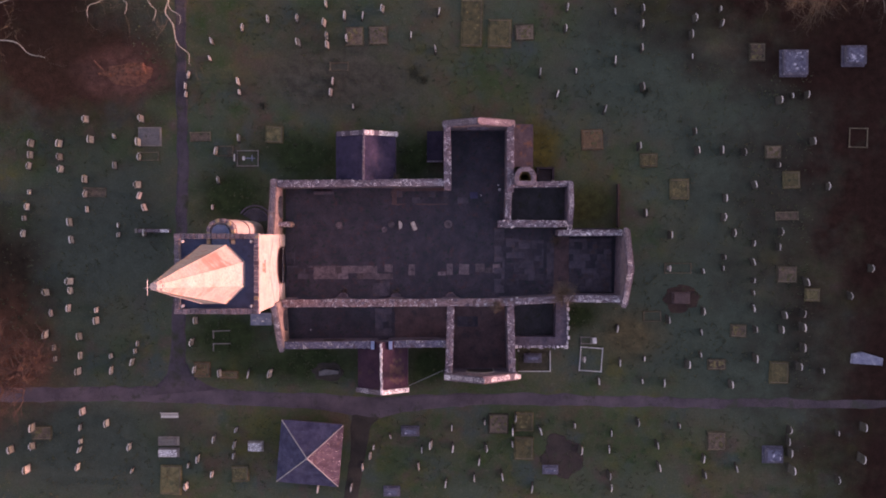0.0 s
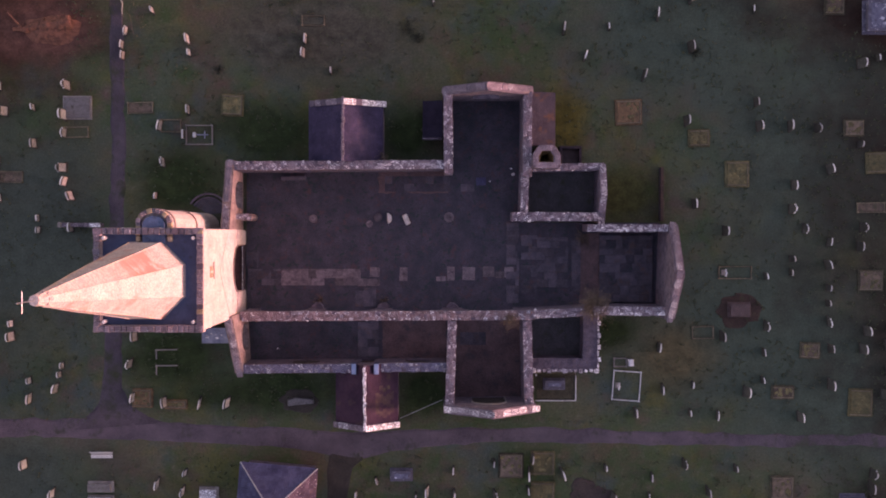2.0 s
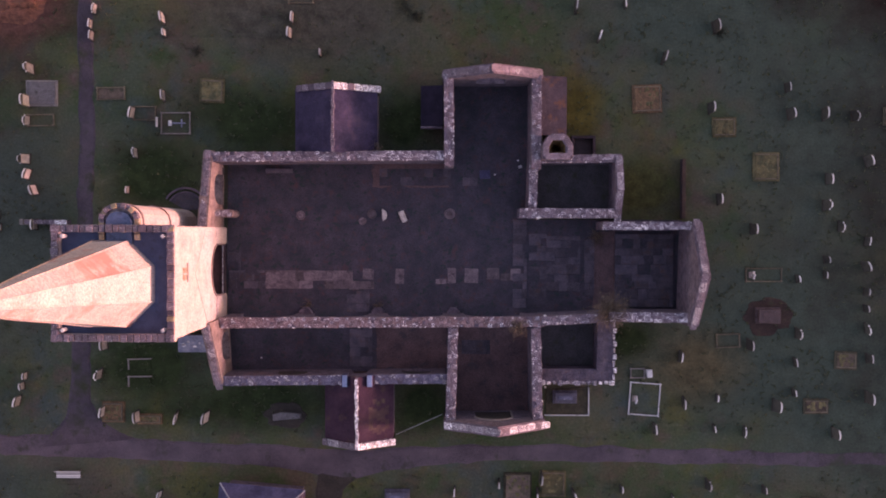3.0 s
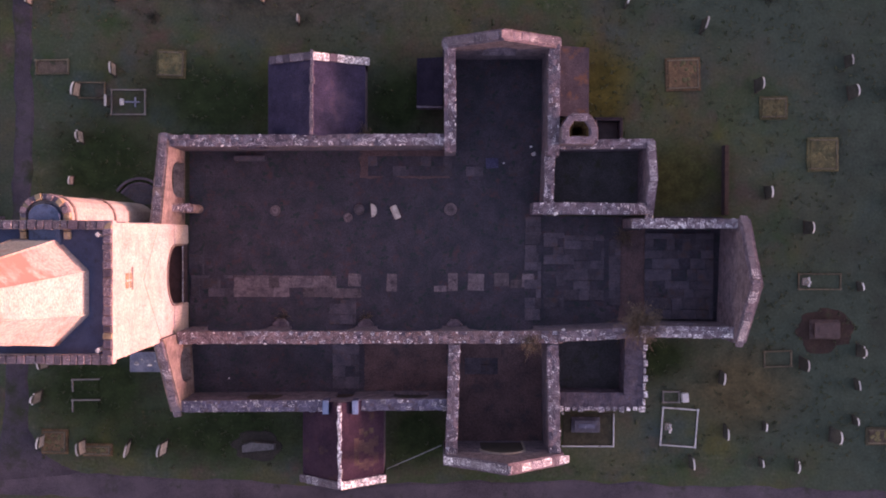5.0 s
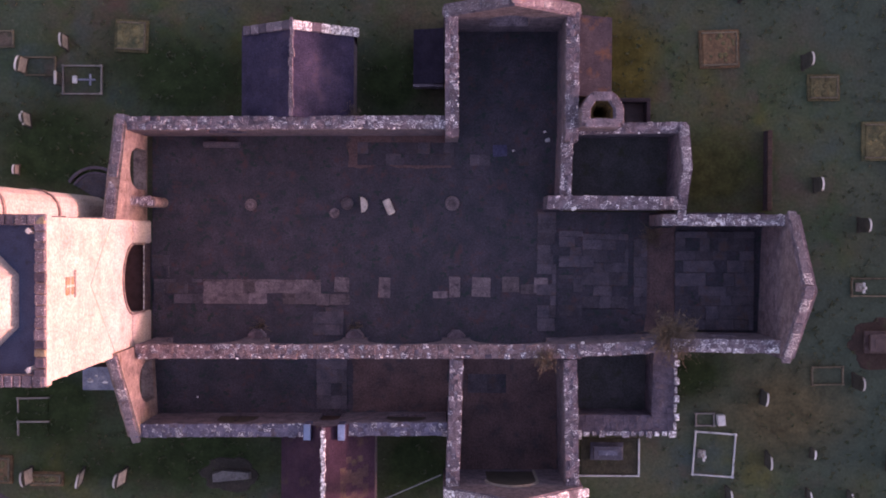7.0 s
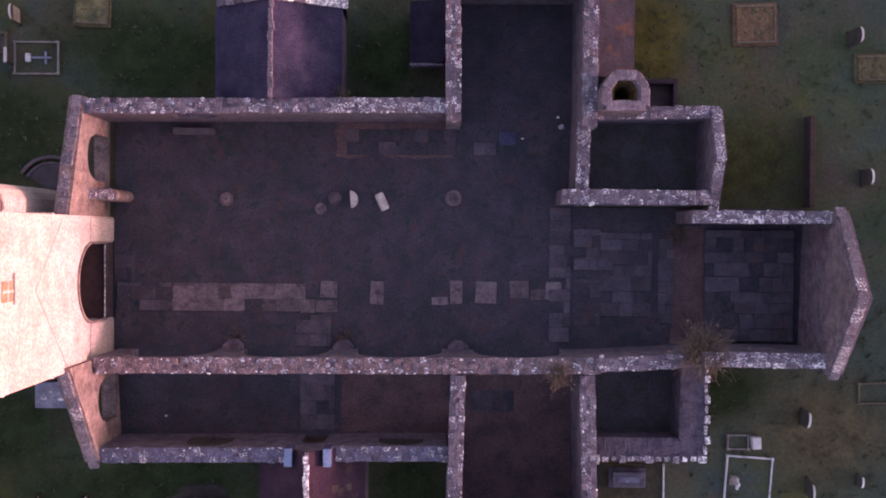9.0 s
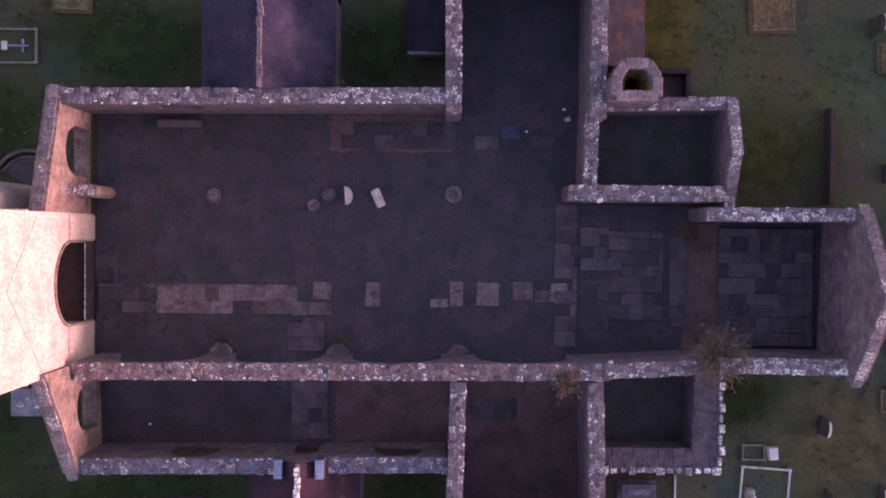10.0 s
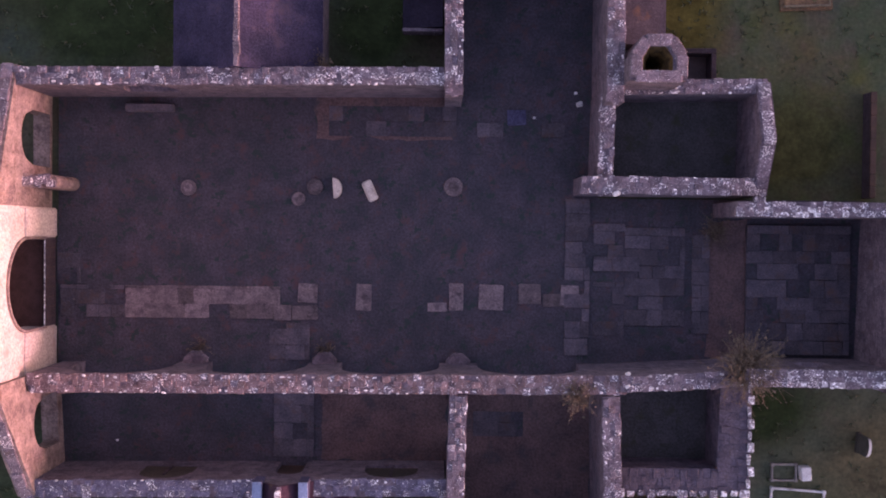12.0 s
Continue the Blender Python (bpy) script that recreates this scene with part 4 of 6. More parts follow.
tagged(ob, "low worn stone bench below the north wall", "bench")


def pier_base(x, y):
    ob = thing("arcade_pier_base", x, y, 0.08)
    bm = bmesh.new()
    prism(bm, [(0.54 * math.cos(math.pi * (i + 0.5) / 4), 0.54 * math.sin(math.pi * (i + 0.5) / 4)) for i in range(8)], 0, 0.22, 0.1)
    part("plinth", bm, CAPSTONE, ob)
    bm = bmesh.new()
    prism(bm, [(0.5 * math.cos(math.pi * i / 8), 0.5 * math.sin(math.pi * i / 8)) for i in range(16)], 0.22, 0.5, 0.1)
    part("shaft", bm, RUBBLE, ob)
    tagged(ob, "round stone pier foot of the arcade", "pier", "piers of the arcade")


for x in (-9.75, -4.6, 0.75):
    pier_base(x, -4.75)


# ---- tower and spire ----
TX0, TX1, TY0, TY1, TH = -22.3, -15.45, -5.1, 1.4, 13.5
tower = thing("church_tower", (TX0 + TX1) / 2, (TY0 + TY1) / 2, 0)
tagged(tower, "pale stone church tower with spire, lit by low sun", "tower")
ox, oy = -(TX0 + TX1) / 2, -(TY0 + TY1) / 2
HX, HY = (TX1 - TX0) / 2, (TY1 - TY0) / 2
bm = bmesh.new()
t_ = 0.9
# three plain sides and the eastern side with its arch
prism(bm, rect(-HX, -HY, -HX + t_, HY), -0.2, TH)
prism(bm, rect(-HX + t_, -HY, HX - t_, -HY + t_), -0.2, TH)
prism(bm, rect(-HX + t_, HY - t_, HX - t_, HY), -0.2, TH)
AC, AR, AS = 0.32, 1.75, 2.75
ys = [-HY] + [AC - AR * math.cos(math.pi * i / 20) for i in range(21)] + [HY]
for y0, y1 in zip(ys, ys[1:]):
    heads = [AS + math.sqrt(max(AR * AR - (y - AC) ** 2, 0)) for y in (y0, y1)]
    inside = AC - AR - 1e-6 <= y0 and y1 <= AC + AR + 1e-6
    lo = [heads[0], heads[0], heads[1], heads[1]] if inside else -0.2
    prism(bm, [(HX - t_, y0), (HX, y0), (HX, y1), (HX - t_, y1)], lo, TH)
bmesh.ops.remove_doubles(bm, verts=bm.verts[:], dist=0.001)
bmesh.ops.recalc_face_normals(bm, faces=bm.faces[:])
shaft = part("shaft", bm, ASHLAR, tower)
bm = bmesh.new()
prism(bm, rect(-HX + 0.3, -HY + 0.3, HX - 0.3, HY - 0.3), TH - 0.3, TH + 0.05)
part("roof", bm, LEAD, tower, "dark lead roof behind the parapet")
barrier = part("arch_barrier", block(HX - 0.05, AC - AR + 0.02, 0, HX + 0.02, AC + AR - 0.02, 1.1, 0.01), TIMBER, tower, "low red-brown timber barrier closing the arch")
for i in range(9):
    y = AC - AR + 0.2 + i * (2 * AR - 0.4) / 8
    part("board", block(HX + 0.02, y - 0.18, 0.05, HX + 0.045, y + 0.18, 1.08), DARK_STONE, barrier)
part("rail", block(HX - 0.02, AC - AR, 1.1, HX + 0.03, AC + AR, 1.14, 0.01), LICHEN, barrier, "thin pale top rail")
part("inner_floor", block(-HX + t_, AC - AR - 0.6, 0.7, HX - 0.13, AC + AR + 0.6, 0.85), REDSTONE, tower, "red-brown boarded floor within the tower")
bm = bmesh.new()
pts = [(HX + 0.02, AC - AR, 1.0)] + [(HX + 0.02, AC - AR * math.cos(math.pi * i / 20), AS + AR * math.sin(math.pi * i / 20)) for i in range(21)] + [(HX + 0.02, AC + AR, 1.0)]
for p_, q_ in zip(pts, pts[1:]):
    tube(bm, p_, q_, 0.07, 0.07, 5)
part("arch_moulding", bm, SUNLIT_STONE, tower, "thin brown moulding round the arch")
for y0, y1 in ((-HY + 0.05, AC - AR - 0.05), (AC + AR + 0.05, HY - 0.05)):
    part("respond", block(HX - 0.05, y0, -0.1, HX + 0.07, y1, 3.0, 0.03), ASHLAR, tower)
# twin belfry light
win = part("belfry_window", block(HX - 0.02, 0.05, TH - 2.6, HX + 0.02, 0.8, TH - 1.7), OCHRE, tower, "small twin window with ochre louvres")
part("mullion", block(HX - 0.02, 0.38, TH - 2.6, HX + 0.05, 0.47, TH - 1.7), ASHLAR, win)
part("transom", block(HX - 0.02, 0.05, TH - 2.19, HX + 0.045, 0.8, TH - 2.11), ASHLAR, win)
part("sill", block(HX - 0.02, -0.08, TH - 2.72, HX + 0.10, 1.08, TH - 2.6), ASHLAR, win)
# scar of the lost nave roof
bm = bmesh.new()
for s in (-1, 1):
    a0, a1 = Vector((HX, AC, 8.9)), Vector((HX, AC + s * 3.4, 5.6))
    if abs(a1.y) > HY:
        a1 = a0 + (a1 - a0) * ((HY - 0.1 - s * AC) / 3.4)
    tube(bm, a0, a1, 0.028, 0.028, 4)
part("roof_scar", bm, SCAR, tower, "raised line of the lost nave roof")
for z in (6.9, 11.4):
    part("string_course", block(-HX - 0.07, -HY - 0.07, z, HX - 0.05, HY + 0.07, z + 0.16, 0.02), ASHLAR, tower)
bm = bmesh.new()
for x0, y0, x1, y1 in ((-HX - 0.1, -HY - 0.1, HX + 0.1, -HY + 0.32), (-HX - 0.1, HY - 0.32, HX + 0.1, HY + 0.1), (-HX - 0.1, -HY + 0.32, -HX + 0.32, HY - 0.32), (HX - 0.32, -HY + 0.32, HX + 0.1, HY - 0.32)):
    prism(bm, rect(x0, y0, x1, y1), TH, TH + 0.5)
OCHRES = [stone_mesh(i, OCHRE) for i in (70, 71)]
parapet = part("parapet", bm, ASHLAR, tower, "low parapet with single coping stones")
rng = random.Random(21)
for side in range(4):
    half, off = (HX, HY) if side % 2 == 0 else (HY, HX)
    s = -half - 0.12
    while s < half - 0.1:
        ln = min(rng.uniform(0.3, 0.5), half + 0.12 - s)
        turn = side * 90
        m = pose(0, 0, 0, 0, 0, turn) @ pose(s + ln / 2, -off + 0.11, TH + 0.48 + rng.uniform(-0.02, 0.02), rng.uniform(-2, 2), rng.uniform(-2, 2), rng.uniform(-2, 2))
        # ochre among the east and north-east stones puts their sunlit tint into the colour
        piece("stone", rng.choice(OCHRES + DULLS + CAPS if side == 1 or side == 2 and s < -1.2 else CAPS), m, (ln - 0.04, rng.uniform(0.36, 0.46), 0.2), parapet)
        s += ln
for sx in (-1, 1):
    for sy in (-1, 1):
        bm = bmesh.new()
        prism(bm, [(sx * (HX - 0.55) + 0.12 * math.cos(math.pi * i / 2), sy * (HY - 0.55) + 0.12 * math.sin(math.pi * i / 2)) for i in range(4)], TH, TH + 0.7)
        part("pinnacle", bm, WHITE, tower, "small white corner block")
SX, SY, SR, ST = -0.25, -0.05, 2.45, 31.8
bm = bmesh.new()
levels = [(TH, SR * 1.03), (TH + 0.4, SR * 1.0), (TH + 6, SR * 0.70), (TH + 12, SR * 0.40), (ST - 1.6, SR * 0.135), (ST - 0.6, SR * 0.07)]
rings = []
def axis(z):
    return SY - 0.06 * (z - TH) / (ST - TH)


for z, r in levels:
    r /= math.cos(math.pi / 8)
    rings.append([bm.verts.new((SX + r * math.cos(math.pi * (i + 0.5) / 4), axis(z) + r * math.sin(math.pi * (i + 0.5) / 4), z)) for i in range(8)])
for r0, r1 in zip(rings, rings[1:]):
    for i in range(8):
        bm.faces.new((r0[i], r0[(i + 1) % 8], r1[(i + 1) % 8], r1[i]))
bm.faces.new(rings[-1])
bm.faces.new(rings[0][::-1])
spire = part("spire", bm, SPIRE, tower, "pale octagonal spire with reddish stains")
bm = bmesh.new()
for i in range(8):
    a_ = math.pi * (i + 0.5) / 4
    for (z0, r0), (z1, r1) in zip(levels[1:], levels[2:]):
        r0, r1 = r0 / math.cos(math.pi / 8), r1 / math.cos(math.pi / 8)
        tube(bm, (SX + r0 * math.cos(a_), axis(z0) + r0 * math.sin(a_), z0), (SX + r1 * math.cos(a_), axis(z1) + r1 * math.sin(a_), z1), 0.05, 0.05, 5)
part("rib", bm, SPIRE, spire)
for z, r in ((ST - 1.75, 0.44), (ST - 0.75, 0.30)):
    bm = bmesh.new()
    prism(bm, [(SX + r * math.cos(math.pi * i / 4), axis(z) + r * math.sin(math.pi * i / 4)) for i in range(8)], z, z + 0.3, 0.12)
    part("collar", bm, ASHLAR, spire)
bm = bmesh.new()
TY = axis(ST)
tube(bm, (SX, TY, ST - 0.6), (SX, TY, ST + 1.5), 0.035, 0.025, 6)
tube(bm, (SX, TY - 0.5, ST + 0.9), (SX, TY + 0.5, ST + 0.9), 0.025, 0.025, 6)
part("cross", bm, METAL, spire, "thin metal cross")
bm = bmesh.new()
a_ = math.pi / 4
c = Vector((SX, SY, TH)) + 2.35 * Vector((math.cos(a_), math.sin(a_), 0))
q = Vector((-math.sin(a_), math.cos(a_), 0))
tube(bm, c - q * 0.8 + Vector((0, 0, 0.1)), c + q * 0.8 + Vector((0, 0, 0.1)), 0.13, 0.13, 6)
part("ladder_rail", bm, TIMBER, tower)

# stair turret on the tower's northern side
turret = thing("stair_turret", -18.6, 1.4, 0)
tagged(turret, "half-round stair turret against the tower, sunlit", "turret")
UH = TH - 0.1
bm = bmesh.new()
ring = [(-1.15, -0.9), (1.15, -0.9), (1.15, 0.35)] + [(1.15 * math.cos(math.pi * i / 8), 0.35 + 0.95 * math.sin(math.pi * i / 8)) for i in range(1, 8)] + [(-1.15, 0.35)]
prism(bm, ring, -0.2, UH)
part("shaft", bm, ASHLAR, turret)
for z in (7.2, UH - 0.5):
    bm = bmesh.new()
    prism(bm, [(p * 1.06, q * 1.06) for p, q in ring], z, z + 0.2)
    part("string_course", bm, SUNLIT_STONE, turret)
bm = bmesh.new()
prism(bm, [(p * 0.66, q * 0.7 - (0.0 if q > 0 else 1.4)) for p, q in ring], UH - 0.1, [UH + (0.5 if q > 0 else 0.25) for p, q in ring], 0.05)
part("cap_roof", bm, CAP_LEAD, turret, "blue-grey lead roof running to the spire")
rim = part("rim", (lambda b: (prism(b, [(p * 1.02, q * 1.02) for p, q in ring], UH, UH + 0.12), b)[1])(bmesh.new()), ASHLAR, turret)
for i in range(13):
    a_ = math.pi * i / 12
    x, y = 1.02 * math.cos(a_), 0.35 + 0.85 * math.sin(a_)
    piece("stone", (OCHRES + CAPS)[(i * 5) % 7], pose(x, y, UH + 0.08, 0, 0, math.degrees(a_) + 90), (0.3, 0.3, 0.3 + 0.12 * (i % 2)), rim)
for s in (-1, 1):
    for j in range(3):
        piece("stone", OCHRES[j % 2], pose(s * 1.02, 0.15 - 0.38 * j, UH + 0.08, 0, 0, 90), (0.34, 0.3, 0.3 + 0.1 * (j % 2)), rim)


# curved dark area wall about the turret's foot
area = thing("area_wall", -18.3, 2.6)
for r0, r1, h in ((1.52, 1.66, 0.20), (1.26, 1.36, 0.12)):
    bm = bmesh.new()
    arc = [math.pi * (0.03 + 0.80 * i / 20) for i in range(21)]
    rings = [[bm.verts.new((r * math.cos(a_), r * math.sin(a_), z)) for a_ in arc] for r, z in ((r1, -0.1), (r1, h), (r0, h), (r0, -0.1))]
    for one, two in zip(rings, rings[1:]):
        for k in range(20):
            bm.faces.new((one[k], one[k + 1], two[k + 1], two[k]))
    for k in (0, 20):
        bm.faces.new([ring_[k] for ring_ in rings])
    bmesh.ops.recalc_face_normals(bm, faces=bm.faces[:])
    part("kerb", bm, DULL_CAP, area)
bm = bmesh.new()
prism(bm, [(0.0, 0.0)] + [(1.25 * math.cos(a_), 1.25 * math.sin(a_)) for a_ in arc], -0.1, 0.07)
part("paving", bm, DIM_PAVING, area, "dim violet paving within the kerbs")
tagged(area, "low curved stone kerbs about the foot of the stair turret", "kerb")


# ---- porches, lean-tos, hut ----
def porch(name, x, y_wall, y_out, half, ridge_x, eave, ridge, label, roof=None, slates=None, lichened=None):
    """A gabled porch: from the wall to its outer gable, along y."""
    ob = thing(name, x, (y_wall + y_out) / 2, 0)
    y0, y1 = sorted((y_wall - (y_wall + y_out) / 2, y_out - (y_wall + y_out) / 2))
    out = 1 if y_out > y_wall else -1
    rx = ridge_x - x
    w = half - 0.25
    for s in (-1, 1):
        part("side_wall", block(s * w - 0.25, y0, -0.2, s * w + 0.25, y1, eave, 0.02), RUBBLE, ob)
    gy = (y1 if out > 0 else y0) - out * 0.25
    bm = bmesh.new()
    outline = [(-half, -0.2), (-0.75, -0.2), (-0.75, 1.7), (-0.4, 2.1), (rx, 2.3), (0.4, 2.1), (0.75, 1.7), (0.75, -0.2), (half, -0.2), (half, eave), (rx, ridge), (-half, eave)]
    f0 = [bm.verts.new((p, gy - 0.25, z)) for p, z in outline]
    f1 = [bm.verts.new((p, gy + 0.25, z)) for p, z in outline]
    bm.faces.new(f0), bm.faces.new(f1[::-1])
    for i in range(len(outline)):
        j = (i + 1) % len(outline)
        bm.faces.new((f0[j], f0[i], f1[i], f1[j]))
    bmesh.ops.triangulate(bm, faces=[f for f in bm.faces if len(f.verts) > 4])
    bmesh.ops.recalc_face_normals(bm, faces=bm.faces[:])
    gable = part("gable_wall", bm, RUBBLE, ob)
    rng_ = random.Random(name)
    for s in (-1, 1):
        edge = s * half
        run = edge - rx
        slope = math.degrees(math.atan2(ridge - eave, abs(run)))
        length = math.hypot(run, ridge - eave)
        bm = bmesh.new()
        n, rows_ = int((y1 - y0) / 0.32), int(length / 0.30)
        vs_ = [bm.verts.new(p) for p in ((rx, y0, ridge), (edge, y0, eave), (edge, y1, eave), (rx, y1, ridge))]
        ws_ = [bm.verts.new(p) for p in ((rx, y0, ridge - 0.12), (edge, y0, eave - 0.12), (edge, y1, eave - 0.12), (rx, y1, ridge - 0.12))]
        bm.faces.new(vs_), bm.faces.new(ws_[::-1])
        for i in range(4):
            j = (i + 1) % 4
            bm.faces.new((vs_[i], ws_[i], ws_[j], vs_[j]))
        bmesh.ops.recalc_face_normals(bm, faces=bm.faces[:])
        slope_ob = part("roof_slope", bm, roof, ob, "dark stone-slated roof slope")
        for r in range(rows_):
            for k in range(n):
                f = (r + 0.5) / rows_
                yy = y0 + (k + 0.5 + 0.5 * (r % 2)) * (y1 - y0) / n
                if yy > y1 - 0.1 or len(slope_ob.children) > 290:
                    continue
                m = pose(rx + run * f, yy, ridge + (eave - ridge) * f + 0.0, 0, s * (slope + 0.8), rng_.uniform(-1, 1))
                old = lichened and s > 0 and math.hypot((f - 0.62) / 0.3, (yy - y0 - 2.0) / 1.25) < 1 and rng_.random() < 0.7
                piece("slate", (lichened if old else slates)[(r * 7 + k * 3) % 3], m, (length / rows_ * 1.15, (y1 - y0) / n * 1.03, 0.014), slope_ob)
        k = 0
        c = 0.25
        while c < length:
            f = c / length
            # paler stones on the eastern half paint its sunlit coping
            piece("coping_stone", rng_.choice(PALE * 2 + (SPECKS if out < 0 else DULLS) if s > 0 else CAPS + SPECKS if out < 0 else CAPS + DULLS), pose(rx + run * f, gy + out * 0.08, ridge + (eave - ridge) * f + 0.02, 0, s * slope, 0), (0.5, 0.44, 0.16), gable)
            c += 0.52
    ridge_ob = part("ridge", block(rx - 0.08, y0, ridge - 0.08, rx + 0.08, y1, ridge + 0.03), CAPSTONE, ob)
    y = y0
    while y < y1 - 0.2:
        ln = rng_.uniform(0.35, 0.6)
        piece("ridge_stone", rng_.choice(PALE if out < 0 else CAPS), pose(rx + rng_.uniform(-0.04, 0.04), y + ln / 2, ridge + 0.01, 0, 0, 90 + rng_.uniform(-8, 8)), (ln - 0.02, rng_.uniform(0.15, 0.25), 0.12), ridge_ob)
        y += ln
    return tagged(ob, label, "porch")


SLATES = [stone_mesh(i, SLATE, 0.012) for i in range(30, 33)]
WINES = [stone_mesh(i, WINE_SLATE, 0.012) for i in range(33, 36)]
OLD_WINES = [stone_mesh(i, OLD_WINE, 0.012) for i in range(36, 39)]
porch("south_porch", -5.75, -8.72, -13.6, 2.35, -5.78, 2.2, 4.0, "south porch with wine-red slates and pale ridge stones", WINE_SLATE, WINES, OLD_WINES)
inner_end = wall("wall_south_doorway", (-6.5, -8.86), (-5.05, -8.86), 0.3, [(0, 3.3), (0.72, 3.85), (1.45, 3.3)], "wall over the south doorway with an arched opening", [(0.2, 1.25, 0, 1.6)], "", rough=0.01)
bm = block(-0.52, -0.04, 0, 0.52, 0.04, 2.1, 0.01)
south_door = link("door", bm, TIMBER)
south_door.matrix_basis = pose(-5.78, -8.9, 0.08)
tagged(south_door, "dark timber door in the south doorway", "door", "", "structure")
porch("north_porch", -7.35, 6.5, 11.1, 2.8, -7.4, 2.2, 4.0, "north porch with violet slates and pale gable coping", SLATE, SLATES)

for x in (-6.62, -4.93):
    jamb = thing("doorway_jamb", x, -9.0, 2.9)
    part("block", block(-0.18, -0.40, 0, 0.18, 0.40, 0.85, 0.02), HUT_SLATE, jamb)
    part("cap", block(-0.17, -0.39, 0.85, 0.17, 0.39, 0.90, 0.01), PALE_BLUE, jamb, "pale bluish capping")
    tagged(jamb, "pale capped door jamb of the south doorway", "door jamb", "jambs of the south doorway")

low_roof = thing("north_lean_to", -0.75, 9.9)
part("side_wall", block(-0.72, -1.3, -0.2, 0.72, 1.35, 1.0, 0.02), RUBBLE, low_roof)
bm = bmesh.new()
prism(bm, rect(-0.8, -1.4, 0.76, 1.42), [1.0, 1.5, 1.5, 1.0], [1.1, 1.6, 1.6, 1.1])
part("roof", bm, BLACK_SLATE, low_roof, "near-black slate roof")
part("coping", block(-0.8, -1.55, 0.6, 0.76, -1.42, 1.35, 0.02), CAPSTONE, low_roof, "thin pale coping")
tagged(low_roof, "low dark-roofed lean-to beside the transept", "lean-to")

for x, y, z, w in ((6.55, 2.1, 2.75, 0.26), (6.95, -4.55, 3.45, 0.20), (6.93, -5.0, 3.55, 0.20)):
    ob = link("loose_stone", block(-w / 2, -w * 0.35, 0, w / 2, w * 0.35, w * 0.6, 0.03), WHITE)
    ob.matrix_basis = pose(x, y, z, 0, 0, 20)
    tagged(ob, "pale loose stone lying on a broken wall top", "stone")

lean = thing("transept_lean_to", 7.6, 9.9)
part("side_wall", block(-0.9, -1.95, -0.2, 0.95, 1.95, 1.2, 0.02), RUBBLE, lean)
bm = bmesh.new()
prism(bm, rect(-0.9, -2.05, 1.05, 2.05), [1.9, 1.2, 1.2, 1.9], [2.02, 1.3, 1.3, 2.02])
part("roof", bm, FLAGS, lean, "sloping violet-grey flagged roof with rusty stains")
tagged(lean, "low stone lean-to against the north transept", "lean-to")

vt = thing("vestry_turret", 7.62, 6.75)
ring = [(-1.0, -0.75), (1.0, -0.75), (1.0, 0.15), (0.55, 0.85), (-0.55, 0.85), (-1.0, 0.15)]
bm = bmesh.new()
n = len(ring)
inner = [(p * 0.54 - 0.03, q * 0.54) for p, q in ring]
loops = []
for pts, z in ((ring, -0.2), (ring, 4.9), (inner, 4.9), (inner, 1.0)):
    loops.append([bm.verts.new((p, q, z)) for p, q in pts])
for l0, l1 in zip(loops, loops[1:]):
    for i in range(n):
        bm.faces.new((l0[i], l0[(i + 1) % n], l1[(i + 1) % n], l1[i]))
bm.faces.new(loops[-1])
body_ = part("shaft", bm, RUBBLE, vt)
k = 0
for (p0, q0), (p1, q1) in zip(ring, ring[1:] + ring[:1]):
    ln = math.hypot(p1 - p0, q1 - q0)
    m_ = max(1, round(ln / 0.45))
    for i in range(m_):
        f = (i + 0.5) / m_
        piece("stone", CAPS[k % 5], pose((p0 + (p1 - p0) * f) * 0.8, (q0 + (q1 - q0) * f) * 0.8, 4.85, 0, 0, math.degrees(math.atan2(q1 - q0, p1 - p0))), (ln / m_ * 0.86, 0.42, 0.16), body_)
        k += 1
bm = bmesh.new()
funnel = [[bm.verts.new((p * k, q * k, z)) for p, q in inner] for k, z in ((1.0, 4.82), (0.82, 4.55), (0.55, 4.1), (0.45, 2.6))]
for l0, l1 in zip(funnel, funnel[1:]):
    for i in range(n):
        bm.faces.new((l0[i], l0[(i + 1) % n], l1[(i + 1) % n], l1[i]))
bm.faces.new(funnel[-1])
part("moss_fill", bm, BROWN_MOSS, vt, "brown moss lining the hollow shaft")
tagged(vt, "hollow broken stair turret with mossy inside", "turret")

shed = thing("stone_bunker", 9.9, 7.35)
for x0, y0, x1, y1 in ((-0.85, 0.35, 0.85, 0.55), (-0.85, -0.9, -0.65, 0.35), (0.65, -0.9, 0.85, 0.35)):
    part("side_wall", block(x0, y0, -0.1, x1, y1, 0.9, 0.02), DARK_STONE, shed)
part("floor", block(-0.65, -0.9, -0.05, 0.65, 0.35, 0.1), RED_TOMB, shed)
tagged(shed, "low open stone bunker by the vestry wall", "bunker")

REDS = [stone_mesh(i, TIMBER) for i in (95, 96)]
low = thing("low_garden_wall", 17.0, 4.2)
base_ = part("core", block(-0.09, -2.1, -0.1, 0.09, 2.1, 0.75, 0.02), DARK_STONE, low)
for i in range(9):
    piece("stone", REDS[i % 2], pose(0, -1.87 + i * 0.467, 0.72, 0, 0, 90), (0.45, 0.24, 0.1), base_)
tagged(low, "thin low brown wall standing in the grass", "wall")

stub = thing("yard_wall", -28.0, 1.75)
base_ = part("core", block(-1.5, -0.12, -0.1, 1.5, 0.12, 0.8, 0.02), RUBBLE, stub)
for i in range(7):
    piece("stone", (CAPS + PALE)[i % 9], pose(-1.29 + 0.43 * i, 0, 0.77, 0, 0, 0), (0.42, 0.3, 0.1), base_)
part("end_post", block(-1.72, -0.2, -0.1, -1.48, 0.2, 1.1, 0.03), KERB, stub)
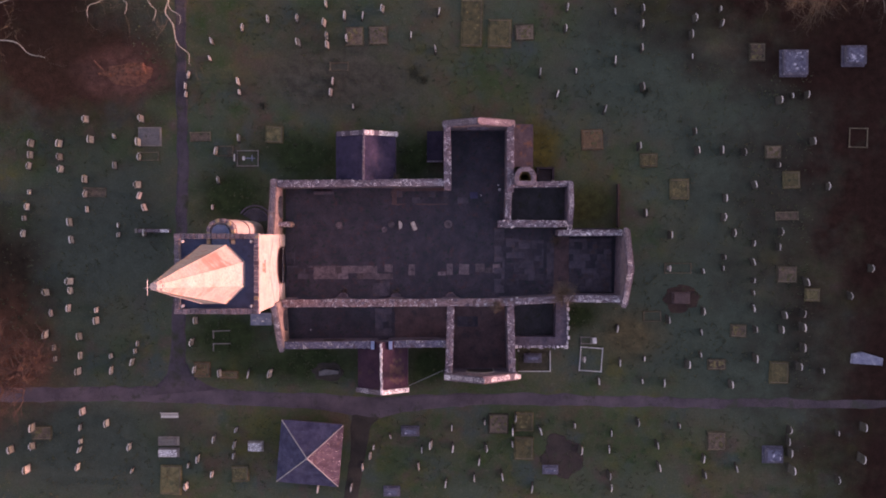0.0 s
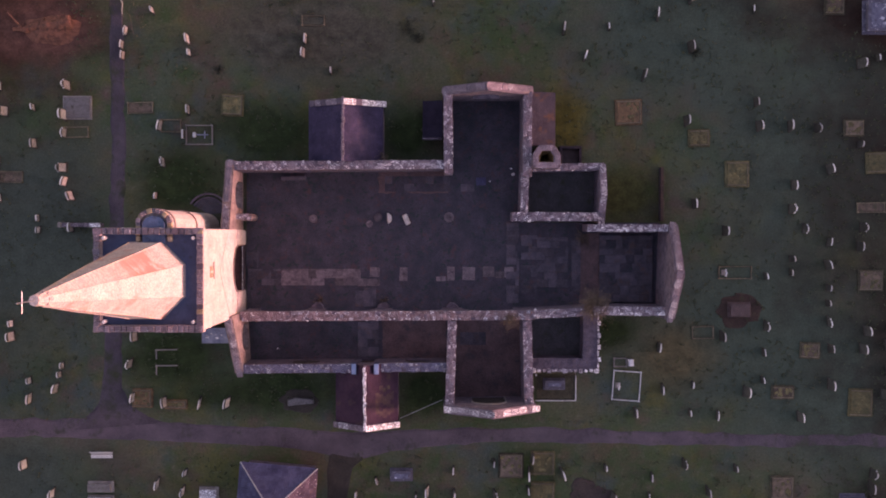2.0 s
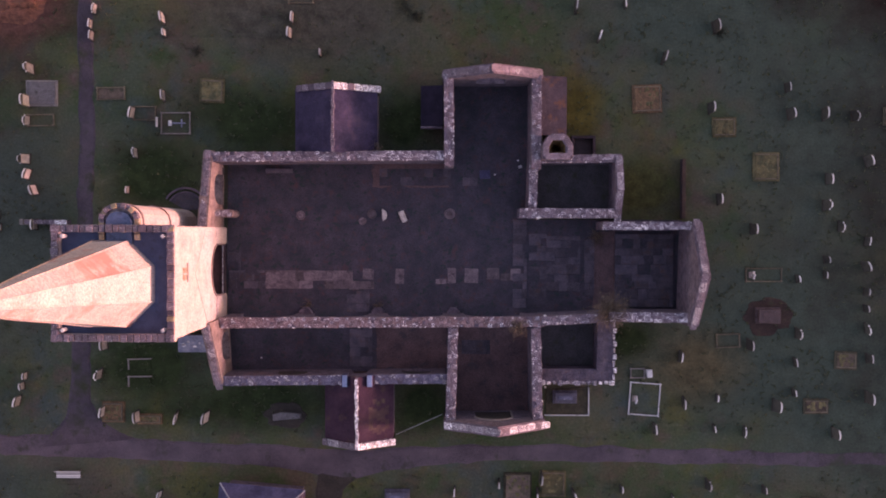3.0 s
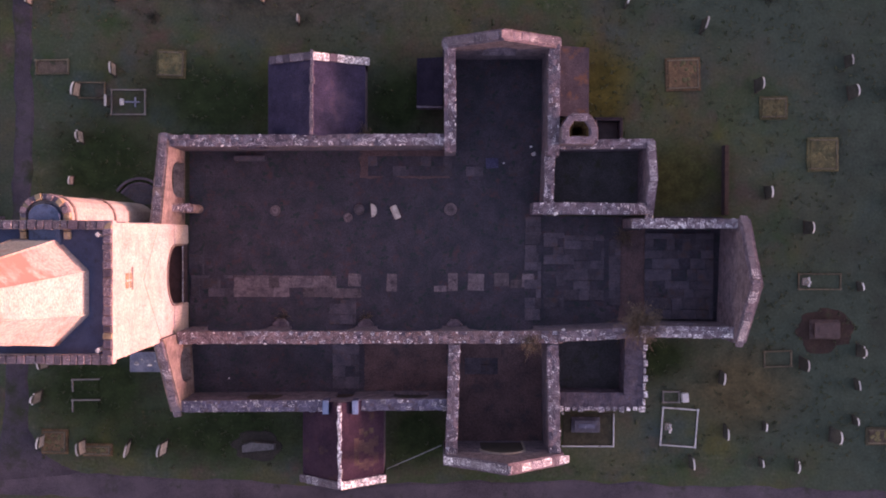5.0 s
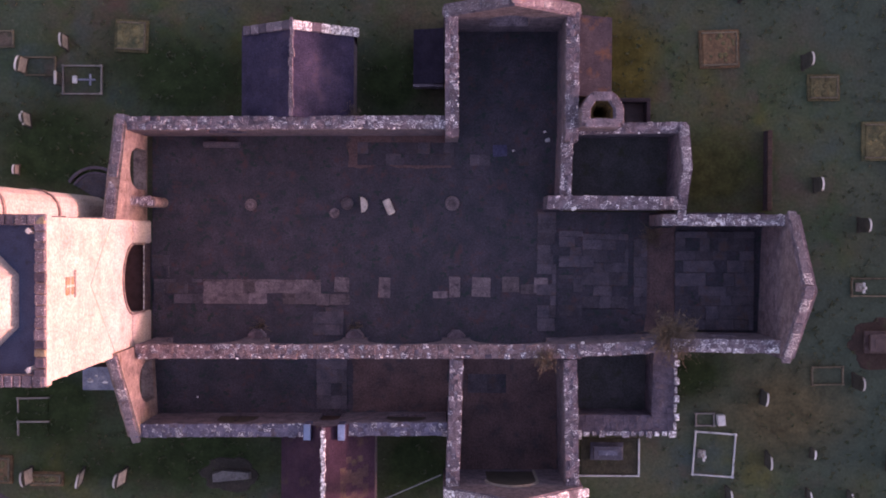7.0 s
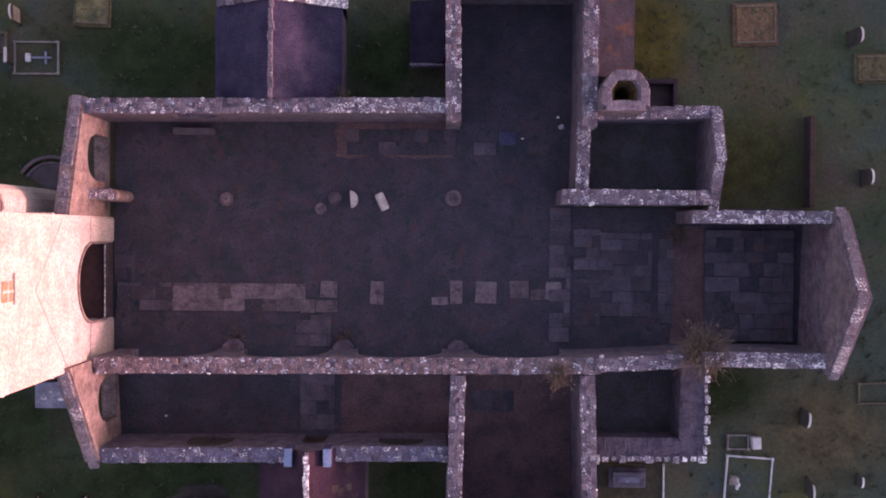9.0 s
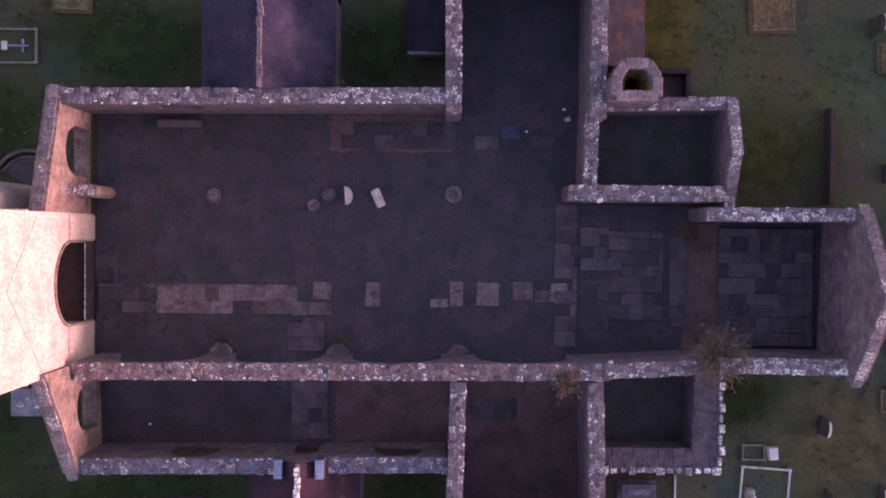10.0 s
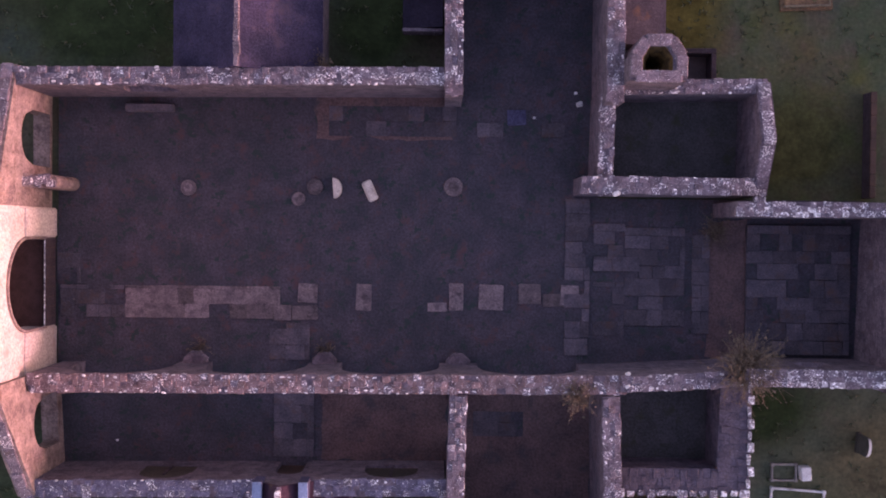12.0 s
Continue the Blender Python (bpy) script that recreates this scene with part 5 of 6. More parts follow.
tagged(stub, "low rubble yard wall with a pale end post", "wall")

bx = thing("boiler_box", -17.5, -6.75)
part("body", block(-0.95, -0.55, -0.1, 0.95, 0.55, 1.3, 0.03), RUBBLE, bx)
lid = part("lid", block(-1.02, -0.6, 1.3, 1.02, 0.6, 1.42, 0.03), LID_SLATE, bx, "blue-grey slate lid")
for x, y, s in ((-0.62, -0.1, 0.16), (-0.3, 0.12, 0.1), (0.15, -0.2, 0.13), (0.5, 0.05, 0.08)):
    bm = bmesh.new()
    prism(bm, [(x + s * (1 + 0.4 * math.sin(3 * i + x * 9)) * math.cos(math.pi * i / 4), y + s * 0.8 * math.sin(math.pi * i / 4)) for i in range(8)], 1.42, 1.44, 0.1)
    part("patch", bm, LICHEN, lid, "ragged white mortar patch")
tagged(bx, "low stone box with a slate lid beside the aisle", "box")


def hut():
    ob = thing("graveyard_hut", -12.7, -19.5, 0, -5)
    r, e0, top_ = 2.95, 2.3, 4.5
    ring_ = rect(-r, -r, r, r)
    bm = bmesh.new()
    prism(bm, rect(-r + 0.35, -r + 0.35, r - 0.35, r - 0.35), -0.2, e0)
    part("wall", bm, RUBBLE, ob)
    rng_ = random.Random(4)
    for i in range(4):
        p, q = ring_[i], ring_[(i + 1) % 4]
        bm = bmesh.new()
        a_, b_, c_ = (bm.verts.new((*p, e0)), bm.verts.new((*q, e0)), bm.verts.new((0, 0, top_)))
        a2, b2, c2 = (bm.verts.new((*p, e0 - 0.12)), bm.verts.new((*q, e0 - 0.12)), bm.verts.new((0, 0, top_ - 0.12)))
        for f in ((a_, b_, c_), (b2, a2, c2), (a2, b2, b_, a_), (b2, c2, c_, b_), (c2, a2, a_, c_)):
            bm.faces.new(f)
        slope_ob = part("roof_slope", bm, HUT_SLATE, ob)
        sl = math.hypot(r, top_ - e0)
        tilt = math.degrees(math.atan2(top_ - e0, r))
        rows_ = 11
        for k in range(rows_):
            f = (k + 0.5) / rows_
            width = 2 * r * (1 - f)
            m_ = max(1, int(width / 0.36))
            for j in range(m_):
                m = pose(0, 0, 0, 0, 0, i * 90) @ pose((j + 0.5) * width / m_ - width / 2, -r * (1 - f), e0 + (top_ - e0) * f, tilt - 3, 0, rng_.uniform(-1.5, 1.5))
                piece("slate", HUTS[1 if i == 1 else 0], m, (width / m_ * 0.95, sl / rows_ * 1.12, 0.04), slope_ob)
    for i in range(4):
        bm = bmesh.new()
        p = ring_[i]
        tube(bm, (*p, e0 + 0.04), (0, 0, top_ + 0.05), 0.05, 0.05, 6)
        part("hip", bm, METAL, ob, "pale lead hip roll")
    part("finial", block(-0.12, -0.12, top_ - 0.05, 0.12, 0.12, top_ + 0.2, 0.03), METAL, ob)
    return tagged(ob, "square hut with a hipped slate roof, one slope lichened", "hut")


HUTS = [stone_mesh(40, HUT_SLATE, 0.02), stone_mesh(41, SPECK_SLATE, 0.02)]
hut()


# ---- graves ----
WEST_ROWS = [
    (-34.8, 12.7), (-32.2, 11.0), (-29.4, 12.7), (-34.3, 10.7), (-40.2, 10.3), (-37.4, 10.3), (-40.3, 9.2), (-37.4, 9.0),
    (-40.5, 8.1), (-37.3, 7.8), (-40.5, 5.6), (-40.7, 4.1), (-41.0, 3.0), (-35.0, 6.8), (-35.0, 5.4), (-34.9, 3.9),
    (-36.5, 2.6), (-36.4, 0.9), (-32.1, 8.2), (-29.7, 6.3), (-29.7, 5.2), (-29.2, 4.1), (-31.9, 2.3), (-31.8, 1.4),
    (-29.2, 1.6), (-29.7, 10.4), (-29.7, 9.0), (-22.0, 6.7), (-22.6, 4.1), (-41.1, 1.5), (-24.9, 17.0), (-25.2, 15.9),
    (-25.1, 15.1),
]
NORTH_ROWS = [
    (-22.6, 20.3), (-22.8, 18.6), (-20.0, 16.3), (-19.9, 15.3), (-20.0, 10.8), (-19.6, 21.6), (-17.1, 22.4), (-14.2, 22.5),
    (-11.5, 22.0), (-11.3, 20.8), (-11.2, 19.9), (-9.6, 22.7), (-7.9, 22.7), (-5.8, 23.4), (-10.8, 16.4), (-10.9, 15.3),
    (-8.8, 13.9), (-14.0, 20.1), (-3.2, 20.8), (-0.8, 19.4), (-11.4, 23.9), (-0.5, 23.1), (-9.4, 20.5), (-22.2, 9.6),
]
NORTH_EAST_ROWS = [
    (9.5, 17.2), (11.9, 21.5), (12.1, 23.6), (13.0, 17.4), (11.2, 15.1), (15.8, 13.6), (16.8, 23.1), (16.9, 18.3),
    (19.5, 23.4), (19.4, 21.8), (19.4, 19.6), (19.4, 15.8), (24.5, 22.5), (24.2, 20.9), (27.2, 22.0), (27.1, 23.4),
    (24.5, 18.8), (19.1, 10.0), (24.6, 11.5), (24.8, 9.6), (27.3, 9.6), (29.4, 9.5), (30.4, 6.2), (27.6, 5.0),
    (19.8, 3.5), (27.4, 3.1), (28.5, 1.6), (22.2, 1.4), (32.7, 14.5), (34.2, 15.0), (35.5, 15.0), (32.8, 8.2),
]
EAST_ROWS = [
    (25.5, -2.2), (27.5, -0.8), (27.5, -1.9), (30.3, -1.3), (30.4, -3.1), (30.4, -4.3), (30.5, -5.7), (30.6, -7.9),
    (25.5, -6.1), (25.4, -8.2), (22.0, -6.9), (17.1, -7.8), (17.4, -11.1), (19.8, -10.8), (15.3, -13.0), (19.6, -13.0),
    (21.8, -13.2), (25.3, -10.4), (23.9, -11.3), (30.6, -10.7), (28.2, -13.3), (33.1, -7.9), (33.4, -6.5), (35.2, -6.3),
    (35.1, -7.6), (35.2, -9.7), (34.8, -11.5), (37.3, -12.0), (39.9, -4.6), (35.5, -3.2), (33.0, 1.7), (30.4, 0.5),
    (32.8, 0.2), (41.9, -1.9), (37.7, 6.1), (36.1, 10.5),
]
SOUTH_EAST_ROWS = [
    (0.9, -17.6), (4.1, -17.0), (7.1, -16.5), (6.9, -17.8), (6.8, -19.2), (9.5, -17.8), (12.9, -17.4), (13.4, -19.7),
    (16.6, -18.1), (16.4, -19.7), (23.2, -17.4), (19.1, -17.0), (21.0, -19.2), (21.2, -21.4), (25.6, -20.6), (25.7, -22.2),
    (28.9, -21.5), (34.0, -17.8), (33.9, -18.8), (34.0, -20.0), (34.1, -21.6), (38.8, -18.1), (41.2, -17.5), (41.0, -20.5),
    (38.8, -22.7), (4.1, -19.5), (3.6, -20.8), (3.1, -22.5), (0.3, -23.0), (8.8, -23.5), (16.2, -22.2), (16.5, -23.5),
    (5.8, -22.2),
]
SOUTH_ROWS = [
    (-6.8, -19.5), (-7.1, -20.3), (-7.9, -21.4), (-2.1, -19.7), (-2.4, -21.4), (-5.2, -18.4), (-9.0, -23.4), (-22.5, -18.6),
    (-20.3, -17.8), (-20.6, -20.3), (-25.1, -21.3), (-22.7, -22.2), (-25.2, -23.3), (-20.5, -19.2), (-24.1, -20.6), (-1.1, -19.2),
    (0.9, -19.5), (-12.3, -23.4),
]
SOUTH_WEST_ROWS = [
    (-38.8, -4.3), (-36.4, -3.2), (-36.5, -4.1), (-38.5, -6.3), (-36.7, -5.8), (-34.0, -6.0), (-33.9, -7.0), (-38.9, -8.3),
    (-35.6, -8.6), (-38.2, -9.7), (-38.1, -10.8), (-35.6, -10.5), (-35.7, -12.0), (-32.6, -10.5), (-32.6, -11.9), (-30.0, -9.3),
    (-30.2, -10.0), (-30.5, -11.1), (-24.6, -9.1), (-24.2, -7.0), (-24.4, -11.8), (-21.9, -12.2), (-19.2, -12.2), (-16.9, -12.2),
    (-35.3, -15.9), (-33.0, -17.1), (-40.3, -17.5), (-40.3, -19.4), (-35.7, -17.5), (-35.6, -18.9), (-35.7, -19.7), (-35.9, -21.4),
    (-30.8, -19.4), (-30.6, -21.8), (-42.4, -19.7), (-40.8, -21.6),
]


def headstone(kind):
    """One headstone, its face to the east, its width along y."""
    ob = thing("headstone", 0, 0, -50)
    w, h, th = ((0.38, 1.3, 0.10), (0.36, 1.1, 0.09), (0.42, 1.55, 0.105), (0.32, 0.95, 0.085), (0.36, 1.4, 0.10), (0.26, 0.8, 0.09))[kind]
    outline = [(-w, 0), (w, 0), (w, h * 0.72)]
    if kind in (0, 2, 5):
        outline += [(w * math.cos(math.pi * i / 10), h * 0.72 + h * 0.28 * math.sin(math.pi * i / 10)) for i in range(1, 10)]
    elif kind in (1, 4):
        outline += [(w * 0.72, h * 0.74)] + [(w * 0.72 * math.cos(math.pi * i / 8), h * 0.76 + h * 0.24 * math.sin(math.pi * i / 8)) for i in range(1, 8)] + [(-w * 0.72, h * 0.74)]
    else:
        outline += [(w * 0.9, h * 0.9), (0, h), (-w * 0.9, h * 0.9)]
    outline.append((-w, h * 0.72))
    bm = bmesh.new()
    f0 = [bm.verts.new((-th / 2, p, z + 0.1)) for p, z in outline]
    f1 = [bm.verts.new((th / 2, p, z + 0.1)) for p, z in outline]
    bm.faces.new(f0[::-1]), bm.faces.new(f1)
    for i in range(len(outline)):
        j = (i + 1) % len(outline)
        bm.faces.new((f0[i], f0[j], f1[j], f1[i]))
    bmesh.ops.recalc_face_normals(bm, faces=bm.faces[:])
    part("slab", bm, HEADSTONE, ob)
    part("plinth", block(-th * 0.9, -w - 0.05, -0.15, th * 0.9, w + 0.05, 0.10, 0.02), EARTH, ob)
    # pale plate on the east side paints the sunlit face
    part("inscribed_face", block(th / 2, -w * 0.86, 0.16, th / 2 + 0.012, w * 0.86, 0.1 + h * 0.72, 0.004), PALE_LIT_FACE, ob, "inscribed face painted paler, as the sunlit side")
    return ob


WORDS = ("tall round-topped grey headstone standing in the grass", "shouldered grey headstone standing in the grass", "large round-topped weathered headstone", "small pointed headstone in the grass",
         "tall shouldered lichened headstone", "small round-topped headstone in the grass")
STONES = [tagged(headstone(i), WORDS[i], "headstone") for i in range(6)]
rng = random.Random(11)
first = set()
for group, rows_ in (("graves west of the tower", WEST_ROWS), ("graves north of the church", NORTH_ROWS), ("graves north-east of the church", NORTH_EAST_ROWS), ("graves east of the church", EAST_ROWS),
                     ("graves south-east of the path", SOUTH_EAST_ROWS), ("graves south of the path", SOUTH_ROWS), ("graves south-west of the tower", SOUTH_WEST_ROWS)):
    for x, y in rows_:
        x, y = 0.99 * x, 0.99 * y
        k = rng.choice((0, 0, 0, 1, 2, 2, 3, 4, 5, 5))
        m = pose(x, y, ground_z(x, y), rng.gauss(0, 2), rng.gauss(0, 4), rng.gauss(0, 7))
        if k in first:
            ob = copy_thing(STONES[k], m)
        else:
            first.add(k)
            ob = STONES[k]
            ob.matrix_basis = m
        tagged(ob, group=group)
for k in range(6):
    if k not in first:
        STONES[k].matrix_basis = pose(-20.4, 5.0 + k, 0)


def kerb_grave(x, y, w, h, turn=0, fill=GRAVEL, label="grave plot edged with a low stone kerb", cross=False, rail=WHITE, head=False, lying=False, sides="snwe"):
    ob = thing("kerbed_grave", x, y, ground_z(x, y), turn)
    for way, x0, y0, x1, y1 in (("s", -w / 2, -h / 2, w / 2, -h / 2 + 0.07), ("n", -w / 2, h / 2 - 0.08, w / 2, h / 2), ("w", -w / 2, -h / 2 + 0.08, -w / 2 + 0.08, h / 2 - 0.08), ("e", w / 2 - 0.08, -h / 2 + 0.08, w / 2, h / 2 - 0.08)):
        if way not in sides:
            continue
        part("kerb", block(x0, y0, -0.1, x1, y1, 0.14, 0.015), rail, ob)
    part("fill", block(-w / 2 + 0.1, -h / 2 + 0.1, -0.1, w / 2 - 0.1, h / 2 - 0.1, 0.05), fill, ob)
    for sx in (-1, 1):
        for sy in (-1, 1):
            if len(sides) < 4 and (sx, sy) != (-1, 1):
                continue
            part("corner_post", block(sx * (w / 2 - 0.05) - 0.07, sy * (h / 2 - 0.05) - 0.07, -0.1, sx * (w / 2 - 0.05) + 0.07, sy * (h / 2 - 0.05) + 0.07, 0.18, 0.02), rail, ob)
    if head:
        part("headstone", block(-w / 2 - 0.15, -0.35, -0.1, -w / 2, 0.35, 0.9, 0.03), HEADSTONE, ob)
    if lying:
        cr = part("cross", block(-0.25, -0.05, 0.05, 0.70, 0.05, 0.16, 0.02), LID_SLATE, ob, "pale stone cross lying flat")
        part("cross_arm", block(0.38, -0.30, 0.05, 0.48, -0.05, 0.15, 0.02), LID_SLATE, cr)
        part("cross_arm", block(0.38, 0.05, 0.05, 0.48, 0.30, 0.15, 0.02), LID_SLATE, cr)
        part("foot_block", block(-0.5, -0.2, 0.03, -0.26, 0.2, 0.2, 0.03), WHITE, ob, "small white stone block")
    if cross:
        cr = part("cross_base", block(-w / 2 + 0.2, -0.22, 0, -w / 2 + 0.6, 0.22, 0.2, 0.03), KERB, ob, "grey stone base")
        part("cross", block(-w / 2 + 0.34, -0.08, 0.3, -w / 2 + 0.46, 0.08, 1.0, 0.02), WHITE, cr, "white marble cross")
        part("cross_arm", block(-w / 2 + 0.34, -0.28, 0.65, -w / 2 + 0.46, 0.28, 0.79, 0.02), WHITE, cr)
    return tagged(ob, label, "grave", "kerbed graves")


for x, y, w, h in ((-10.1, 17.7, 1.8, 0.8), (-23.6, 10.9, 2.0, 0.9), (-21.2, 9.5, 1.6, 1.0), (33.5, 3.2, 2.2, 0.8), (40.4, 10.8, 1.8, 1.9), (20.4, -6.6, 1.7, 1.0), (-28.6, 9.0, 1.9, 0.85), (-33.9, 5.5, 2.2, 0.9),
                   ):
    kerb_grave(x, y, w, h, rng.uniform(-2, 2), TURF if w < 2 else GRAVEL, "narrow grave with a thin weathered kerb", rail=PLOT_RIM)
for y in (-8.4, -9.65):
    kerb_grave(-21.6, y, 1.7, 0.85, rng.uniform(-3, 3), TURF, "narrow grave with a pale kerb half sunk in the grass", rail=KERB, sides="wn")
kerb_grave(-19.0, 8.8, 2.1, 1.55, 0, TURF, "kerbed grave with a pale stone cross lying on it", False, KERB, True, True)
kerb_grave(22.9, -1.9, 2.6, 1.0, 0, TURF, "narrow kerbed grave with a white cross", True, PLOT_RIM)
kerb_grave(14.45, -10.8, 2.2, 2.35, -4, TURF, "double grave with white kerb and small white cross", True, WHITE)
kerb_grave(8.9, -10.95, 3.2, 2.1, 0, PLOT_EDGE, "grassy enclosure with a white stone kerb against the chapel", False, WHITE, sides="se")
kerb_grave(13.95, -8.95, 1.05, 0.72, 0, TURF, "small kerbed grave beside a white stone block", False, KERB)
ob = link("marker_block", block(-0.2, -0.28, 0, 0.2, 0.28, 0.45, 0.03), WHITE)
ob.matrix_basis = pose(14.75, -8.95, ground_z(14.75, -8.95) - 0.03, 0, 0, 4)
tagged(ob, "white stone marker block in the grass", "stone block")


def mossy_plot(x, y, w, h, material, label, height=0.22):
    ob = thing("grave_plot", x, y, ground_z(x, y), rng.uniform(-3, 3))
    part("border", block(-w / 2, -h / 2, -0.1, w / 2, h / 2, height * 0.6, 0.03), PLOT_EDGE if material is GRAVEL else material, ob)
    part("bed", block(-w / 2 + 0.16, -h / 2 + 0.16, height * 0.6, w / 2 - 0.16, h / 2 - 0.16, height, 0.03), material, ob)
    for x0, y0, x1, y1 in ((-w / 2 + 0.12, -h / 2 + 0.12, w / 2 - 0.12, -h / 2 + 0.2), (-w / 2 + 0.12, h / 2 - 0.2, w / 2 - 0.12, h / 2 - 0.12), (w / 2 - 0.2, -h / 2 + 0.2, w / 2 - 0.12, h / 2 - 0.2)):
        part("rim", block(x0, y0, height * 0.6 - 0.01, x1, y1, height + 0.05, 0.015), PLOT_RIM, ob)
    bm = bmesh.new()
    for i in range(14):
        px, py, s = rng.uniform(-w / 2 + 0.3, w / 2 - 0.3), rng.uniform(-h / 2 + 0.3, h / 2 - 0.3), rng.uniform(0.08, 0.2)
        prism(bm, [(px + s * math.cos(math.pi * j / 3), py + s * math.sin(math.pi * j / 3)) for j in range(6)], height - 0.02, height + s * 0.3, 0.5)
    tagged(part("tuft", bm, MOSSY, ob), kind="stuff")
    return tagged(ob, label, "grave", "grave plots")


PLOTS_NORTH = (
    (-8.6, 20.6, 1.8, 1.9, GRAVEL), (-6.3, 20.7, 1.9, 1.85, GRAVEL), (-16.4, 11.1, 1.75, 1.7, MOSSY), (2.8, 21.9, 2.1, 4.6, MOSSY), (5.5, 20.9, 2.3, 2.8, MOSSY), (7.9, 21.0, 1.9, 1.6, GRAVEL),
    (14.5, 10.6, 2.1, 2.0, RUSTY), (20.0, 8.6, 1.7, 1.4, MOSSY), (23.0, 5.8, 1.9, 2.05, MOSSY), (26.7, -11.3, 1.8, 1.1, GRAVEL), (32.8, -12.1, 1.9, 2.2, MOSSY), (7.9, -16.9, 1.9, 1.9, MOSSY),
    (26.7, -18.8, 1.9, 1.9, GRAVEL),
)
PLOTS_SOUTH = (
    (-23.5, -11.8, 1.6, 1.5, RUSTY), (-20.9, -12.3, 1.8, 0.75, RUSTY), (-39.2, -18.0, 2.0, 1.4, GRAVEL), (-26.6, -22.6, 2.1, 2.9, MOSSY), (-19.8, -22.0, 1.7, 1.6, MOSSY), (36.0, -4.5, 1.5, 1.3, MOSSY),
    (33.5, -2.5, 2.0, 1.7, GRAVEL), (28.8, -8.0, 1.6, 1.3, GRAVEL), (33.9, 6.7, 1.7, 1.7, MOSSY), (30.5, 19.1, 1.6, 1.8, GRAVEL), (5.4, -17.1, 2.0, 2.0, GRAVEL), (7.9, -19.5, 1.9, 2.3, MOSSY),
    (32.1, 9.4, 1.6, 1.3, GRAVEL),
)
for x, y, w, h, m_ in PLOTS_NORTH + PLOTS_SOUTH:
    mossy_plot(x, y, w, h, m_, "flat yellow-mossed grave plot" if m_ is MOSSY else "flat rust-brown mossy grave slab" if m_ is RUSTY else "flat grave plot of brown gravel and moss")


def chest_tomb(x, y, w, h, material, label, height=0.7, turn=0):
    ob = thing("chest_tomb", x, y, ground_z(x, y), turn)
    part("step", block(-w / 2 - 0.12, -h / 2 - 0.12, -0.15, w / 2 + 0.12, h / 2 + 0.12, 0.12, 0.02), material if material in (GRANITE, RED_TOMB) else KERB, ob)
    part("chest", block(-w / 2 + 0.1, -h / 2 + 0.1, 0.12, w / 2 - 0.1, h / 2 - 0.1, height - 0.1, 0.02), material, ob)
    top_ = part("top_slab", block(-w / 2, -h / 2, height - 0.1, w / 2, h / 2, height, 0.03), material, ob)
    part("panel", block(-w / 2 + 0.25, -h / 2 + 0.22, height, w / 2 - 0.25, h / 2 - 0.22, height + 0.03, 0.01), TOMB_PANEL if material is GRANITE else material, top_)
    return tagged(ob, label, "tomb", "tombs")


for x, y, w, h, m_, hh in ((34.0, 18.0, 2.4, 2.4, GRANITE, 0.9), (39.8, 18.7, 2.0, 1.8, GRANITE, 0.9), (-3.2, -17.8, 1.55, 0.8, GRANITE, 0.6), (32.2, -20.1, 1.75, 1.45, GRANITE, 0.7), (10.5, -21.6, 1.3, 0.65, GRANITE, 0.6),
                           (-5.0, -23.7, 1.4, 0.8, GRANITE, 0.6), (-28.5, 10.9, 2.0, 1.6, SLAB_GREY, 0.25), (-26.8, -18.8, 1.8, 0.65, KERB, 0.6), (-26.8, -19.9, 1.8, 0.7, LICHEN, 0.6), (-18.3, -19.3, 1.3, 0.8, LICHEN, 0.6),
                           (8.75, -10.65, 1.5, 0.7, GRANITE, 0.5)):
    chest_tomb(x, y, w, h, m_, "white lichened chest tomb" if m_ is LICHEN else "low grey granite chest tomb" if m_ is GRANITE else "low weathered stone tomb", hh)
chest_tomb(23.2, -4.8, 1.55, 0.95, RED_TOMB, "dull red granite chest tomb on bare earth", 0.6)
blob_patch("ground_bare_earth", 23.2, -4.8, 1.9, 1.4, TOMB_EARTH, 0.03, "bare red-brown earth round a tomb", "earth", 15)
blob_patch("ground_bare_earth", 11.6, -20.4, 2.3, 2.1, DARK_SOIL, 0.03, "bare dark earth beside a tomb", "earth", 21)
blob_patch("ground_bare_earth", -11.2, -12.05, 1.7, 0.95, EARTH, 0.03, "bare dark earth round a slab", "earth", 17)


def coffin_slab(x, y, length, half, turn, material):
    bm = bmesh.new()
    prism(bm, [(-length / 2, -half * 0.6), (length / 2, -half * 0.45), (length / 2, half * 0.45), (-length * 0.2, half), (-length / 2, half * 0.6)], 0, 0.35, 0.1)
    ob = link("coffin_slab", bm, material)
    ob.matrix_basis = pose(x, y, ground_z(x, y) - 0.02, 0, 0, turn)
    tagged(ob, "pale coffin-shaped stone slab on bare earth", "stone slab")


coffin_slab(-11.1, -12.1, 2.1, 0.4, 4, SLAB_GREY)
coffin_slab(41.4, -10.9, 3.2, 0.8, -6, LID_SLATE)


def bench(x, y):
    ob = thing("park_bench", x, y, ground_z(x, y))
    for i in range(4):
        part("seat_slat", block(-0.85, -0.25 + i * 0.12, 0.42, 0.85, -0.16 + i * 0.12, 0.46, 0.01), HEADSTONE, ob)
    part("backrest", block(-0.85, 0.26, 0.5, 0.85, 0.31, 0.88, 0.02), HEADSTONE, ob)
    for sx in (-0.75, 0.75):
        for sy in (-0.2, 0.25):
            part("leg", block(sx - 0.04, sy - 0.04, -0.1, sx + 0.04, sy + 0.04, 0.42), HEADSTONE, ob)
    tagged(ob, "weathered grey bench beside the path", "bench")


bench(-26.6, -16.2)
bm = bmesh.new()
